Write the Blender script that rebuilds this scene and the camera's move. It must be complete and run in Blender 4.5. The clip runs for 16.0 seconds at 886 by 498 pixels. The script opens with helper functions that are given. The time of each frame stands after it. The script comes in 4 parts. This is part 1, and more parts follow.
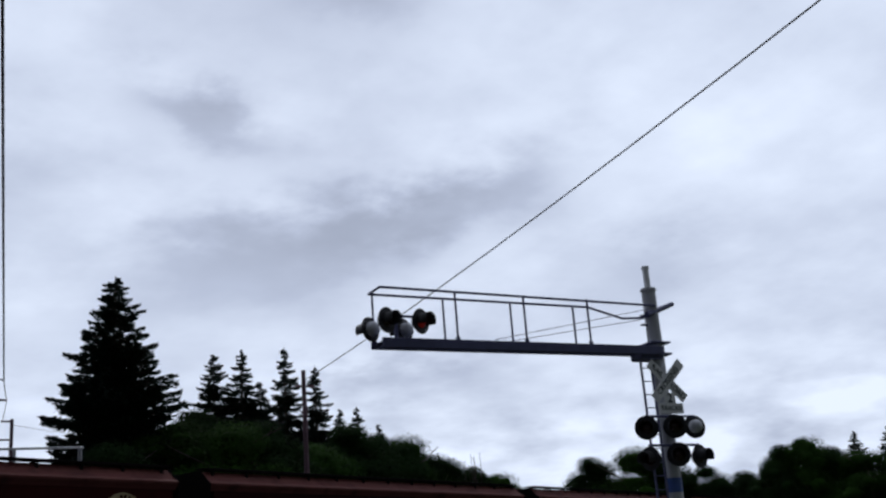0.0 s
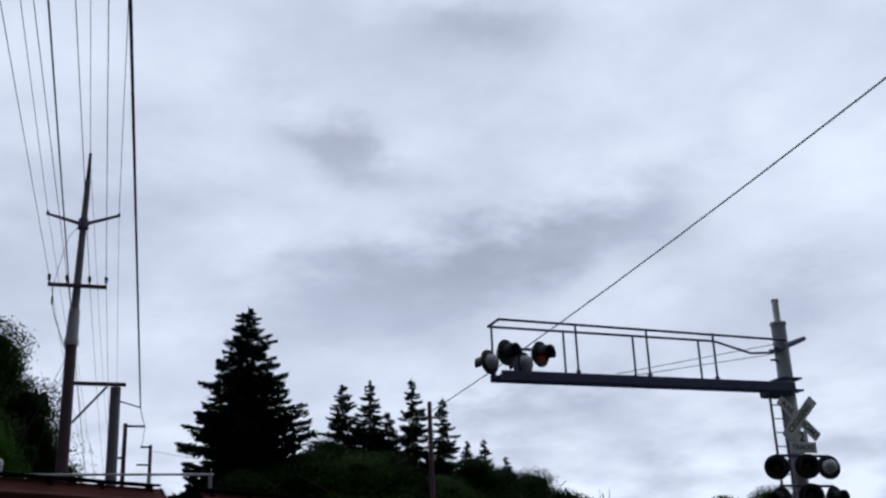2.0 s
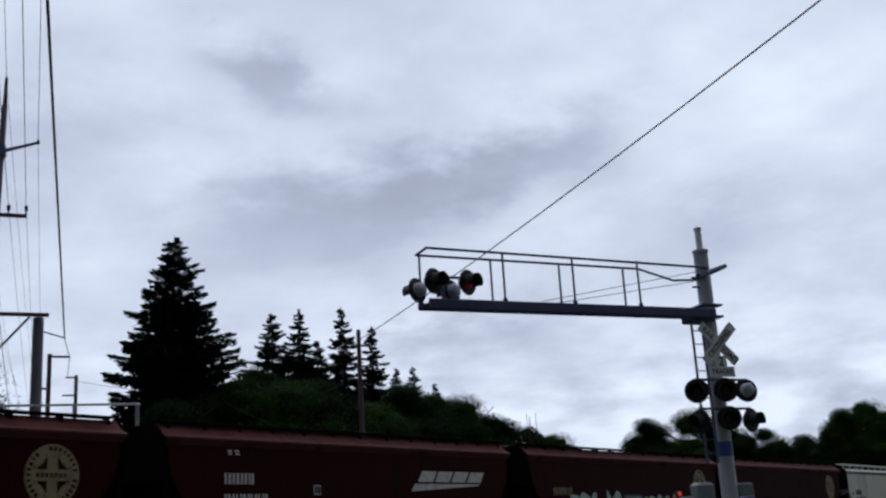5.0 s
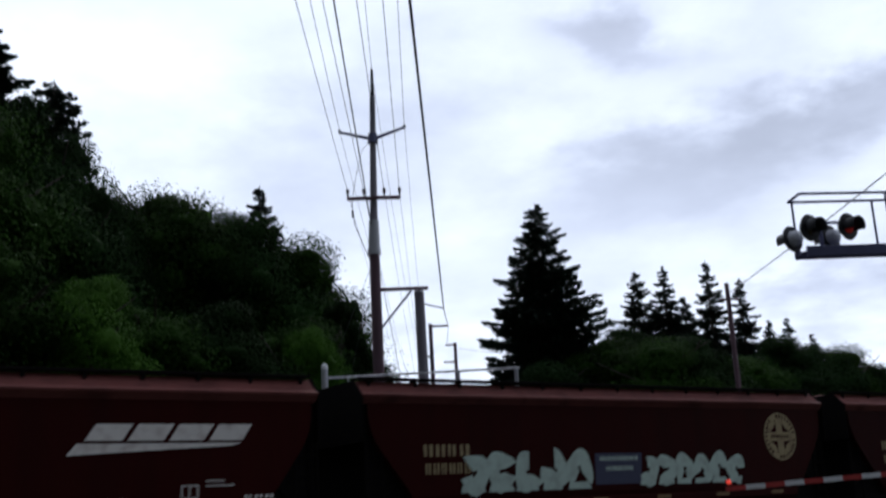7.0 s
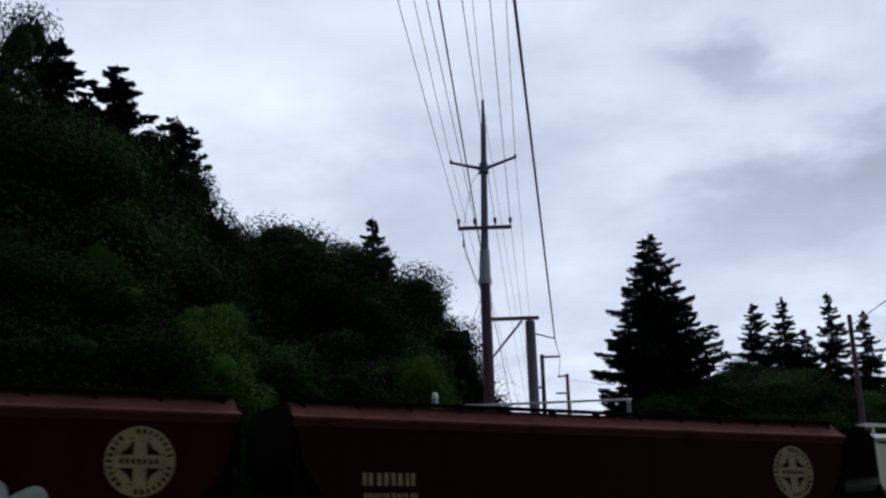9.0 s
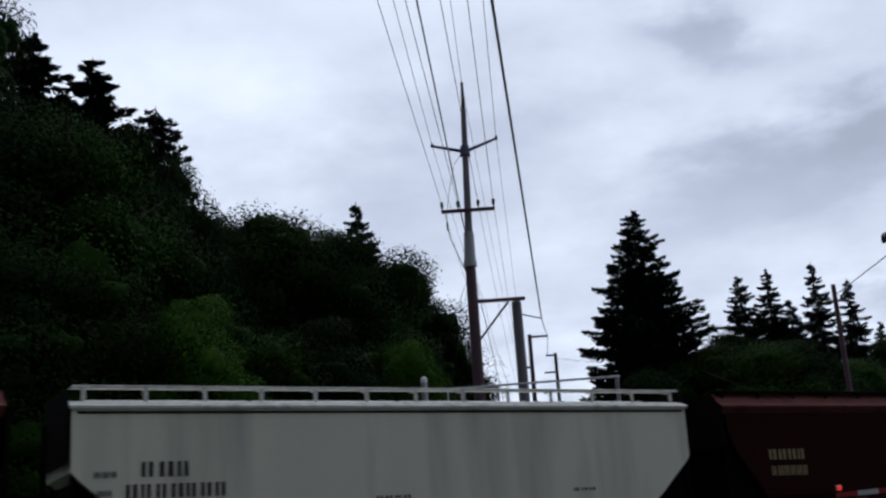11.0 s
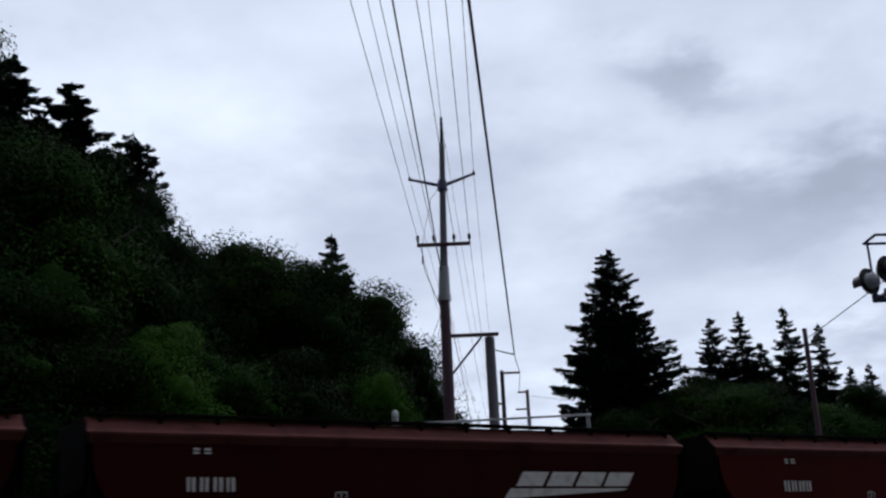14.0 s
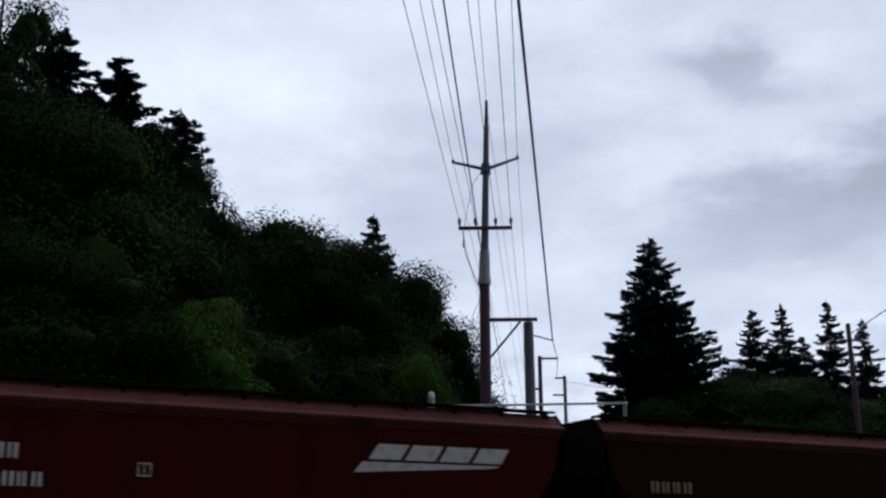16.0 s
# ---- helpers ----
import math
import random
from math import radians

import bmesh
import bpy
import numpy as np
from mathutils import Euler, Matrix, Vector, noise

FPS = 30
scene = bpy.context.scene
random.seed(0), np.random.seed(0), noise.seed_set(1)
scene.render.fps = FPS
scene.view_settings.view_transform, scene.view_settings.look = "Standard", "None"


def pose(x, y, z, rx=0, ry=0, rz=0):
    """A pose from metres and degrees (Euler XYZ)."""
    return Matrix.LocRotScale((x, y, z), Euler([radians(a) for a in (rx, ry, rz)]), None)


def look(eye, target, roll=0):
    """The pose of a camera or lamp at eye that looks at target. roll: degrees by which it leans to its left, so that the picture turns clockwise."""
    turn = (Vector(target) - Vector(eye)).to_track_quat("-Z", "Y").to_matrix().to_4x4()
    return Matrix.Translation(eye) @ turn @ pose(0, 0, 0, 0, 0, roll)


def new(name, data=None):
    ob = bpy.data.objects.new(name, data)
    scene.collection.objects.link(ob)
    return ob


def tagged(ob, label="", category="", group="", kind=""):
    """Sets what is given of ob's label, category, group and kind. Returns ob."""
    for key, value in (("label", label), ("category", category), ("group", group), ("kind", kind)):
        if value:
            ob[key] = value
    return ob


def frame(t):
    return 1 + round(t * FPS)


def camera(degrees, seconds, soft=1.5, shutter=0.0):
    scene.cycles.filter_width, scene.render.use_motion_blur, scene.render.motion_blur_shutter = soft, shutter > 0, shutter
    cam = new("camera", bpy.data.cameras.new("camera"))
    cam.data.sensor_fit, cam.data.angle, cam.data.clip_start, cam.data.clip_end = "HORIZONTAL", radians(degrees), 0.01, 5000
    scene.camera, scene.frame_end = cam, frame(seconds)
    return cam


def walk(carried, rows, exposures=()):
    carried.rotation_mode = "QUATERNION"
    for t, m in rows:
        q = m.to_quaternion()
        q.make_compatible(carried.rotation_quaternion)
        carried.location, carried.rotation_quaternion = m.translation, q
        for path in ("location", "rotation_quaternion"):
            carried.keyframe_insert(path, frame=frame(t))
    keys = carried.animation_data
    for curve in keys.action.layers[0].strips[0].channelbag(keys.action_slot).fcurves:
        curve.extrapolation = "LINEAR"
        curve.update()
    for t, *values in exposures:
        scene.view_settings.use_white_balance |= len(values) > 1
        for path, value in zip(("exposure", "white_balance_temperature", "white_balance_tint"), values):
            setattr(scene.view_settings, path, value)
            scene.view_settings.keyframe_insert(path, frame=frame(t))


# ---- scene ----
# ---- camera: seconds, heading to the right, tilt up, roll, x, z ----
cam = camera(44.09, 16.0, soft=2.4, shutter=0.2)
PATH = [
    (0.0, 26.38, 17.08, -4.44, -0.200, 1.321),
    (0.2, 24.91, 17.36, -3.53, -0.160, 1.339),
    (0.5, 21.66, 16.65, -1.79, -0.015, 1.320),
    (1.0, 20.13, 14.36, -3.30, 0.139, 1.413),
    (1.5, 17.67, 14.42, -3.55, 0.125, 1.372),
    (2.0, 19.33, 19.12, -2.29, 0.074, 1.357),
    (2.5, 22.07, 18.46, -4.31, 0.085, 1.392),
    (3.0, 22.29, 17.75, -5.14, 0.080, 1.336),
    (3.5, 25.81, 15.72, -3.21, 0.101, 1.323),
    (5.8, 18.89, 15.09, -1.16, 0.118, 1.373),
    (6.0, 16.40, 13.88, 0.33, 0.077, 1.312),
    (6.2, 11.47, 14.29, 0.24, -0.044, 1.345),
    (6.4, 6.35, 11.15, -0.95, -0.125, 1.365),
    (6.5, 5.39, 9.65, -1.78, -0.154, 1.375),
    (6.8, 3.71, 10.83, -2.29, -0.120, 1.407),
    (7.0, 3.77, 14.12, -3.13, -0.110, 1.402),
    (7.5, -0.38, 17.45, -1.36, 0.010, 1.308),
    (8.0, 0.47, 16.23, -1.84, 0.012, 1.331),
    (8.5, -1.08, 16.96, -1.91, 0.013, 1.322),
    (9.0, -2.26, 15.98, -1.55, -0.033, 1.337),
    (9.2, -1.94, 15.66, -1.58, -0.027, 1.340),
    (11.3, -1.51, 15.06, -3.79, -0.001, 1.360),
    (11.5, -1.33, 15.08, -3.34, -0.001, 1.355),
    (12.0, -1.18, 15.64, -3.52, -0.003, 1.330),
    (12.5, 0.94, 14.67, -3.38, 0.053, 1.376),
    (13.0, 1.52, 15.41, -3.34, 0.020, 1.327),
    (13.5, 0.76, 16.14, -2.07, -0.013, 1.336),
    (14.0, -0.03, 16.78, -2.52, -0.008, 1.340),
    (14.5, -1.27, 16.93, -3.53, -0.003, 1.334),
    (15.0, -1.77, 17.18, -2.19, -0.004, 1.355),
    (15.5, -1.89, 16.75, -1.67, -0.008, 1.343),
    (16.0, -2.32, 15.92, -0.17, 0.015, 1.357),
]


def camera_pose(yaw, tilt, roll, x, z):
    a, e = radians(yaw), radians(tilt)
    eye = Vector((x, 0, z))
    way = Vector((math.sin(a) * math.cos(e), math.cos(a) * math.cos(e), math.sin(e)))
    return look(eye, eye + way, roll)


walk(cam, [(t, camera_pose(*r)) for t, *r in PATH], exposures=[(0.0, -0.05), (3.5, -0.08), (6.0, -0.12), (6.5, -0.15), (6.8, 0.05), (7.0, 0.35), (7.5, 0.05), (9.0, 0.0), (16.0, 0.0)])

# ---- plan ----
RAIL = 0.45                                    # top of the rails
SPEED, PITCH, EASE = 10.889, 16.936, 0.004     # train, metres per second; usual car length; slight change of speed
HEAD = radians(29.70)                          # the track's direction
ALONG = Vector((math.cos(HEAD), math.sin(HEAD), 0))
ACROSS = Vector((-math.sin(HEAD), math.cos(HEAD), 0))
FAR_TRACK, NEAR_TRACK = 24.05, 19.75           # distance of the two tracks from the camera's foot


def on_track(s, dist, z=0.0):
    return ALONG * s + ACROSS * dist + Vector((0, 0, z))


def at(az, dist, z=0.0):
    return Vector((math.sin(radians(az)) * dist, math.cos(radians(az)) * dist, z))


def high(el, dist):
    return 1.35 + dist * math.tan(radians(el))


# ---- world and sun ----
world = bpy.data.worlds.new("overcast_sky")
scene.world = world
world.use_nodes = True
wt = world.node_tree
wt.nodes.clear()


def wmath(op, a, b=None, c=None):
    n = wt.nodes.new("ShaderNodeMath")
    n.operation = op
    for i, v in enumerate((a, b, c)):
        if v is None:
            continue
        if isinstance(v, (int, float)):
            n.inputs[i].default_value = v
        else:
            wt.links.new(v, n.inputs[i])
    return n.outputs[0]


def build_sky():
    coord = wt.nodes.new("ShaderNodeTexCoord")
    sep = wt.nodes.new("ShaderNodeSeparateXYZ")
    wt.links.new(coord.outputs["Generated"], sep.inputs[0])
    x, y, z = sep.outputs
    up = wmath("MAXIMUM", z, 0.0)
    az = wmath("MULTIPLY", wmath("ARCTAN2", x, y), 57.296)
    el = wmath("MULTIPLY", wmath("ARCSINE", z), 57.296)
    # cloud deck: the direction met with a flat layer overhead
    denom = wmath("ADD", up, 0.22)
    comb = wt.nodes.new("ShaderNodeCombineXYZ")
    wt.links.new(wmath("DIVIDE", x, denom), comb.inputs[0])
    wt.links.new(wmath("DIVIDE", y, denom), comb.inputs[1])

    def cloud(scale, detail, rough, seed):
        n = wt.nodes.new("ShaderNodeTexNoise")
        n.noise_dimensions = "4D"
        n.inputs["W"].default_value = seed
        n.inputs["Scale"].default_value = scale
        n.inputs["Detail"].default_value = detail
        n.inputs["Roughness"].default_value = rough
        wt.links.new(comb.outputs[0], n.inputs["Vector"])
        return n.outputs["Fac"]

    big, mid, fine = cloud(1.1, 4, 0.5, 3.1), cloud(3.0, 5, 0.52, 7.7), cloud(9.0, 4, 0.55, 1.3)
    warp_a = wmath("MULTIPLY", wmath("SUBTRACT", mid, 0.5), 9.0)
    warp_e = wmath("MULTIPLY", wmath("SUBTRACT", fine, 0.5), 5.0)
    a2, e2 = wmath("ADD", az, warp_a), wmath("ADD", el, warp_e)

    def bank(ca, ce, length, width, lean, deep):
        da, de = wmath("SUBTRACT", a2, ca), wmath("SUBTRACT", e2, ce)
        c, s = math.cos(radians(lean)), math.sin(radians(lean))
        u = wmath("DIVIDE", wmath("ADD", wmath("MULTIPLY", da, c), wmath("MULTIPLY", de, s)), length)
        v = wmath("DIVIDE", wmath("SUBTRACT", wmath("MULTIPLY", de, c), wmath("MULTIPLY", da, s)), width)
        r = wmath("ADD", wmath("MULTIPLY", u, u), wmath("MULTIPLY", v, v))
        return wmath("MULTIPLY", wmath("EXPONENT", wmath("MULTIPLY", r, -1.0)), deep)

    value = wmath("ADD", 0.70, wmath("MULTIPLY", wmath("SUBTRACT", big, 0.5), 0.40))
    value = wmath("ADD", value, wmath("MULTIPLY", wmath("SUBTRACT", mid, 0.5), 0.36))
    value = wmath("ADD", value, wmath("MULTIPLY", wmath("SUBTRACT", fine, 0.5), 0.16))
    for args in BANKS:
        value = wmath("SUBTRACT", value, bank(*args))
    # low cloud bars near the horizon
    low = wmath("SUBTRACT", 1.0, wmath("MINIMUM", wmath("DIVIDE", wmath("ABSOLUTE", wmath("SUBTRACT", el, 6.0)), 6.0), 1.0))
    bars = wt.nodes.new("ShaderNodeTexNoise")
    bars.inputs["Scale"].default_value, bars.inputs["Detail"].default_value = 1.0, 4
    stretch = wt.nodes.new("ShaderNodeCombineXYZ")
    wt.links.new(wmath("DIVIDE", az, 5.5), stretch.inputs[0])
    wt.links.new(wmath("DIVIDE", el, 2.3), stretch.inputs[1])
    wt.links.new(stretch.outputs[0], bars.inputs["Vector"])
    value = wmath("ADD", value, wmath("MULTIPLY", low, wmath("MULTIPLY", wmath("SUBTRACT", bars.outputs["Fac"], 0.47), 1.0)))
    value = wmath("MAXIMUM", value, 0.22)
    ramp = wt.nodes.new("ShaderNodeValToRGB")
    ramp.color_ramp.elements[0].position, ramp.color_ramp.elements[0].color = 0.2, (0.22, 0.25, 0.33, 1)
    ramp.color_ramp.elements[1].position, ramp.color_ramp.elements[1].color = 0.85, (0.82, 0.91, 1.08, 1)
    mid_el = ramp.color_ramp.elements.new(0.55)
    mid_el.color = (0.47, 0.53, 0.68, 1)
    wt.links.new(value, ramp.inputs[0])
    # the hidden sun stands ahead; the unseen deck behind is dimmed to darken facing sides
    toward = wt.nodes.new("ShaderNodeVectorMath")
    toward.operation = "DOT_PRODUCT"
    wt.links.new(coord.outputs["Generated"], toward.inputs[0])
    toward.inputs[1].default_value = at(14, 0.80, 0.60)
    side = wt.nodes.new("ShaderNodeMapRange")
    side.interpolation_type = "SMOOTHSTEP"
    side.inputs["From Min"].default_value, side.inputs["From Max"].default_value = -0.25, 0.80
    side.inputs["To Min"].default_value, side.inputs["To Max"].default_value = DIMMED_REAR, 1.0
    wt.links.new(toward.outputs["Value"], side.inputs["Value"])
    # thin blue daylight behind the deck
    sky = wt.nodes.new("ShaderNodeTexSky")
    sky.sky_type, sky.sun_disc = "NISHITA", False
    sky.sun_elevation, sky.sun_rotation = radians(38), radians(14)
    blue = wt.nodes.new("ShaderNodeBackground")
    blue.inputs["Strength"].default_value = 0.05
    wt.links.new(sky.outputs[0], blue.inputs["Color"])
    deck = wt.nodes.new("ShaderNodeBackground")
    wt.links.new(wmath("MULTIPLY", side.outputs[0], SKY_STRENGTH), deck.inputs["Strength"])
    wt.links.new(ramp.outputs[0], deck.inputs["Color"])
    mix = wt.nodes.new("ShaderNodeMixShader")
    mix.inputs[0].default_value = 0.97
    wt.links.new(blue.outputs[0], mix.inputs[1])
    wt.links.new(deck.outputs[0], mix.inputs[2])
    out = wt.nodes.new("ShaderNodeOutputWorld")
    wt.links.new(mix.outputs[0], out.inputs["Surface"])


SKY_STRENGTH, DIMMED_REAR = 1.08, 0.085
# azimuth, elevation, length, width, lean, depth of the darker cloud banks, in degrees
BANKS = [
    (25.0, 19.0, 7.5, 1.6, 12, 0.27),
    (15.0, 15.5, 9.0, 2.5, 10, 0.15),
    (14.0, 24.2, 3.4, 1.3, -22, 0.24),
    (22.0, 30.5, 5.0, 1.5, 0, 0.20),
    (37.0, 15.0, 3.0, 2.0, 0, 0.10),
    (2.0, 20.0, 9.0, 4.0, 10, 0.08),
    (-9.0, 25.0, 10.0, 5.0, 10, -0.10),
    (14.5, 18.2, 5.0, 1.5, 12, 0.12),
    (22.0, 10.5, 4.0, 1.2, 5, 0.16),
]
build_sky()
sun = new("sun", bpy.data.lights.new("sun", "SUN"))
sun.data.energy, sun.data.angle, sun.data.color = 0.5, radians(40), (1.0, 0.97, 0.93)
sun.matrix_world = look(at(14, 80, 62), (0, 0, 0))

# ---- materials ----


def material(name, color, rough=0.6, metal=0.0, vary=0.25, scale=6.0, bump=0.0, fine=60.0, spread=0.0, dirt=None, dirt_amount=0.0, emit=None, power=0.0, streak=False, leaf=False, gloss=0.5):
    m = bpy.data.materials.new(name)
    m.use_nodes = True
    nt = m.node_tree
    b = nt.nodes["Principled BSDF"]
    b.inputs["Roughness"].default_value = rough
    b.inputs["Metallic"].default_value = metal
    b.inputs["Specular IOR Level"].default_value = gloss
    coord = nt.nodes.new("ShaderNodeTexCoord")
    vec = coord.outputs["Object"]
    if streak:
        mp = nt.nodes.new("ShaderNodeMapping")
        mp.inputs["Scale"].default_value = (1, 1, 0.12)
        nt.links.new(vec, mp.inputs["Vector"])
        vec = mp.outputs[0]

    def tex(s, d):
        n = nt.nodes.new("ShaderNodeTexNoise")
        n.inputs["Scale"].default_value, n.inputs["Detail"].default_value = s, d
        nt.links.new(vec, n.inputs["Vector"])
        return n.outputs["Fac"]

    def mixc(fac, a, c):
        n = nt.nodes.new("ShaderNodeMix")
        n.data_type = "RGBA"
        for sock, v in ((n.inputs[0], fac), (n.inputs[6], a), (n.inputs[7], c)):
            if isinstance(v, (int, float)):
                sock.default_value = v
            elif isinstance(v, tuple):
                sock.default_value = (*v, 1)
            else:
                nt.links.new(v, sock)
        return n.outputs[2]

    lo = tuple(c * (1 - vary) for c in color)
    hi = tuple(min(1, c * (1 + vary)) for c in color)
    col = mixc(tex(scale, 5), lo, hi)
    grain = tex(fine, 3)
    col = mixc(0.25, col, mixc(grain, lo, hi))
    if dirt:
        r = nt.nodes.new("ShaderNodeValToRGB")
        r.color_ramp.elements[0].position, r.color_ramp.elements[1].position = 0.48, 0.72
        nt.links.new(tex(scale * 0.6 + 0.3, 8), r.inputs[0])
        k = nt.nodes.new("ShaderNodeMath")
        k.operation = "MULTIPLY"
        k.inputs[1].default_value = dirt_amount
        nt.links.new(r.outputs[0], k.inputs[0])
        col = mixc(k.outputs[0], col, dirt)
    if spread:
        info = nt.nodes.new("ShaderNodeObjectInfo")
        geo = nt.nodes.new("ShaderNodeNewGeometry")
        h = nt.nodes.new("ShaderNodeHueSaturation")
        add = nt.nodes.new("ShaderNodeMath")
        add.operation = "MULTIPLY_ADD"
        src = geo.outputs["Random Per Island"] if leaf else info.outputs["Random"]
        nt.links.new(src, add.inputs[0])
        add.inputs[1].default_value, add.inputs[2].default_value = 2 * spread, 1 - spread
        if leaf:
            tree = nt.nodes.new("ShaderNodeMath")
            tree.operation = "MULTIPLY_ADD"
            nt.links.new(info.outputs["Random"], tree.inputs[0])
            tree.inputs[1].default_value, tree.inputs[2].default_value = 0.8, 0.6
            both = nt.nodes.new("ShaderNodeMath")
            both.operation = "MULTIPLY"
            nt.links.new(add.outputs[0], both.inputs[0])
            nt.links.new(tree.outputs[0], both.inputs[1])
            add = both
        nt.links.new(add.outputs[0], h.inputs["Value"])
        nt.links.new(col, h.inputs["Color"])
        col = h.outputs[0]
    nt.links.new(col, b.inputs["Base Color"])
    if bump:
        n = nt.nodes.new("ShaderNodeBump")
        n.inputs["Strength"].default_value = bump
        n.inputs["Distance"].default_value = 0.02
        nt.links.new(grain, n.inputs["Height"])
        nt.links.new(n.outputs[0], b.inputs["Normal"])
    if emit:
        b.inputs["Emission Color"].default_value = (*emit, 1)
        b.inputs["Emission Strength"].default_value = power
    return m


RED = material("oxide_red_paint", (0.033, 0.0036, 0.0032), 0.62, gloss=0.04, vary=0.22, scale=1.2, fine=25, spread=0.28, dirt=(0.014, 0.004, 0.0035), dirt_amount=0.5, streak=True)
RED_FRESH = material("fresher_red_paint", (0.072, 0.0068, 0.0050), 0.6, gloss=0.04, vary=0.2, scale=1.2, fine=25, dirt=(0.026, 0.006, 0.005), dirt_amount=0.5, streak=True)
# lighter, pinker red: the sky light on the roof slope is put into its colour
RED_ROOF = material("sky_lit_red_paint", (0.13, 0.042, 0.037), 0.7, gloss=0.08, vary=0.25, scale=2.0, spread=0.12, dirt=(0.045, 0.016, 0.014), dirt_amount=0.7)
PALE = material("pale_grey_paint", (0.86, 0.85, 0.70), 0.5, vary=0.10, scale=1.0, fine=20, dirt=(0.36, 0.36, 0.29), dirt_amount=0.6, streak=True)
PALE_ROOF = material("chalky_grey_paint", (0.78, 0.78, 0.72), 0.6, vary=0.15, dirt=(0.15, 0.14, 0.12), dirt_amount=0.5)
GRIME_SHADE = material("grimy_steel_and_shade", (0.009, 0.008, 0.008), 0.95, gloss=0.02, vary=0.4, bump=0.2)
WHEEL = material("rolled_steel", (0.05, 0.045, 0.04), 0.5, metal=0.6)
CREAM = material("faded_cream_paint", (0.33, 0.25, 0.12), 0.65, vary=0.25, scale=5, dirt=(0.13, 0.05, 0.03), dirt_amount=0.55)
WHITE = material("white_stencil_paint", (0.74, 0.70, 0.65), 0.6, vary=0.18, scale=4, dirt=(0.2, 0.08, 0.06), dirt_amount=0.4)
BLACKLET = material("black_stencil_paint", (0.03, 0.03, 0.03), 0.6)
YELLOW = material("yellow_reflector", (0.17, 0.09, 0.02), 0.5, vary=0.3)
MINT = material("mint_spray_paint", (0.46, 0.58, 0.50), 0.6, vary=0.2, scale=5, dirt=(0.12, 0.08, 0.08), dirt_amount=0.3)
NAVY = material("dark_blue_spray_paint", (0.025, 0.03, 0.075), 0.6)
SILVER = material("galvanised_steel", (0.50, 0.51, 0.55), 0.5, metal=0.1, vary=0.2, scale=5, bump=0.1, dirt=(0.16, 0.15, 0.16), dirt_amount=0.5, streak=True)
DARKSTEEL = material("weathered_blue_grey_steel", (0.10, 0.105, 0.21), 0.55, metal=0.1, vary=0.3)
BLACK = material("matt_black_paint", (0.012, 0.012, 0.016), 0.6, vary=0.3)
SIGN = material("white_reflective_sheet", (0.84, 0.85, 0.86), 0.45, vary=0.06, dirt=(0.4, 0.4, 0.4), dirt_amount=0.4)
LETTER = material("black_sign_film", (0.02, 0.02, 0.025), 0.5)
LENS = material("dark_red_lens", (0.03, 0.004, 0.004), 0.25)
LIT = material("glowing_red_lens", (0.10, 0.008, 0.008), 0.3, emit=(1.0, 0.02, 0.02), power=0.035)
BEACON = material("bright_red_lens", (0.5, 0.03, 0.02), 0.3, emit=(1.0, 0.13, 0.05), power=1.3)
TAIL = material("small_red_gate_light", (0.5, 0.02, 0.02), 0.3, emit=(1.0, 0.08, 0.05), power=0.4)
GATE_RED = material("red_gate_tape", (0.42, 0.035, 0.03), 0.5, vary=0.2)
GATE_WHITE = material("white_gate_tape", (0.70, 0.70, 0.70), 0.5, vary=0.1)
BLUE = material("blue_plate", (0.05, 0.11, 0.36), 0.5)
BOX = material("light_grey_enamel", (0.22, 0.25, 0.27), 0.6, vary=0.15, dirt=(0.2, 0.2, 0.2), dirt_amount=0.4)
WOOD = material("creosoted_pole_wood", (0.13, 0.075, 0.095), 0.85, vary=0.45, scale=3, fine=30, bump=0.4, streak=True)
WOOD_GREY = material("weathered_grey_wood", (0.24, 0.22, 0.26), 0.85, vary=0.35, scale=3, bump=0.4, streak=True)
WIRE = material("black_cable", (0.02, 0.02, 0.028), 0.6)
BARK = material("dark_bark", (0.04, 0.032, 0.026), 0.9, vary=0.4, bump=0.5, streak=True)
NEEDLE = material("dark_fir_needles", (0.012, 0.022, 0.016), 0.75, gloss=0.08, vary=0.35, scale=0.5, spread=0.3, leaf=True)
LEAF = material("green_leaves", (0.019, 0.050, 0.0065), 0.65, gloss=0.02, vary=0.55, scale=0.7, spread=0.14, leaf=True)
LEAF_DARK = material("deep_green_leaves", (0.010, 0.027, 0.006), 0.7, gloss=0.02, vary=0.55, scale=0.7, spread=0.14, leaf=True)
LEAF_BRIGHT = material("bright_young_leaves", (0.046, 0.115, 0.014), 0.6, gloss=0.02, vary=0.5, scale=0.8, spread=0.14, leaf=True)
ASPHALT = material("worn_asphalt", (0.032, 0.034, 0.039), 0.9, gloss=0.04, vary=0.25, scale=0.6, fine=90, bump=0.3, dirt=(0.065, 0.066, 0.07), dirt_amount=0.5)
GROUND = material("dry_grass_and_soil", (0.05, 0.06, 0.025), 0.95, gloss=0.03, vary=0.4, scale=0.5, fine=12, bump=0.6)
BALLAST = material("crushed_stone_ballast", (0.075, 0.072, 0.07), 0.95, gloss=0.03, vary=0.5, scale=9, fine=28, bump=1.0)
TIE = material("tarred_sleeper_wood", (0.045, 0.038, 0.032), 0.9, vary=0.3)
RAILSTEEL = material("worn_rail_steel", (0.22, 0.20, 0.19), 0.35, metal=0.8)
LINE = material("yellow_road_paint", (0.40, 0.31, 0.05), 0.8, vary=0.2, scale=4, dirt=(0.08, 0.08, 0.08), dirt_amount=0.5)
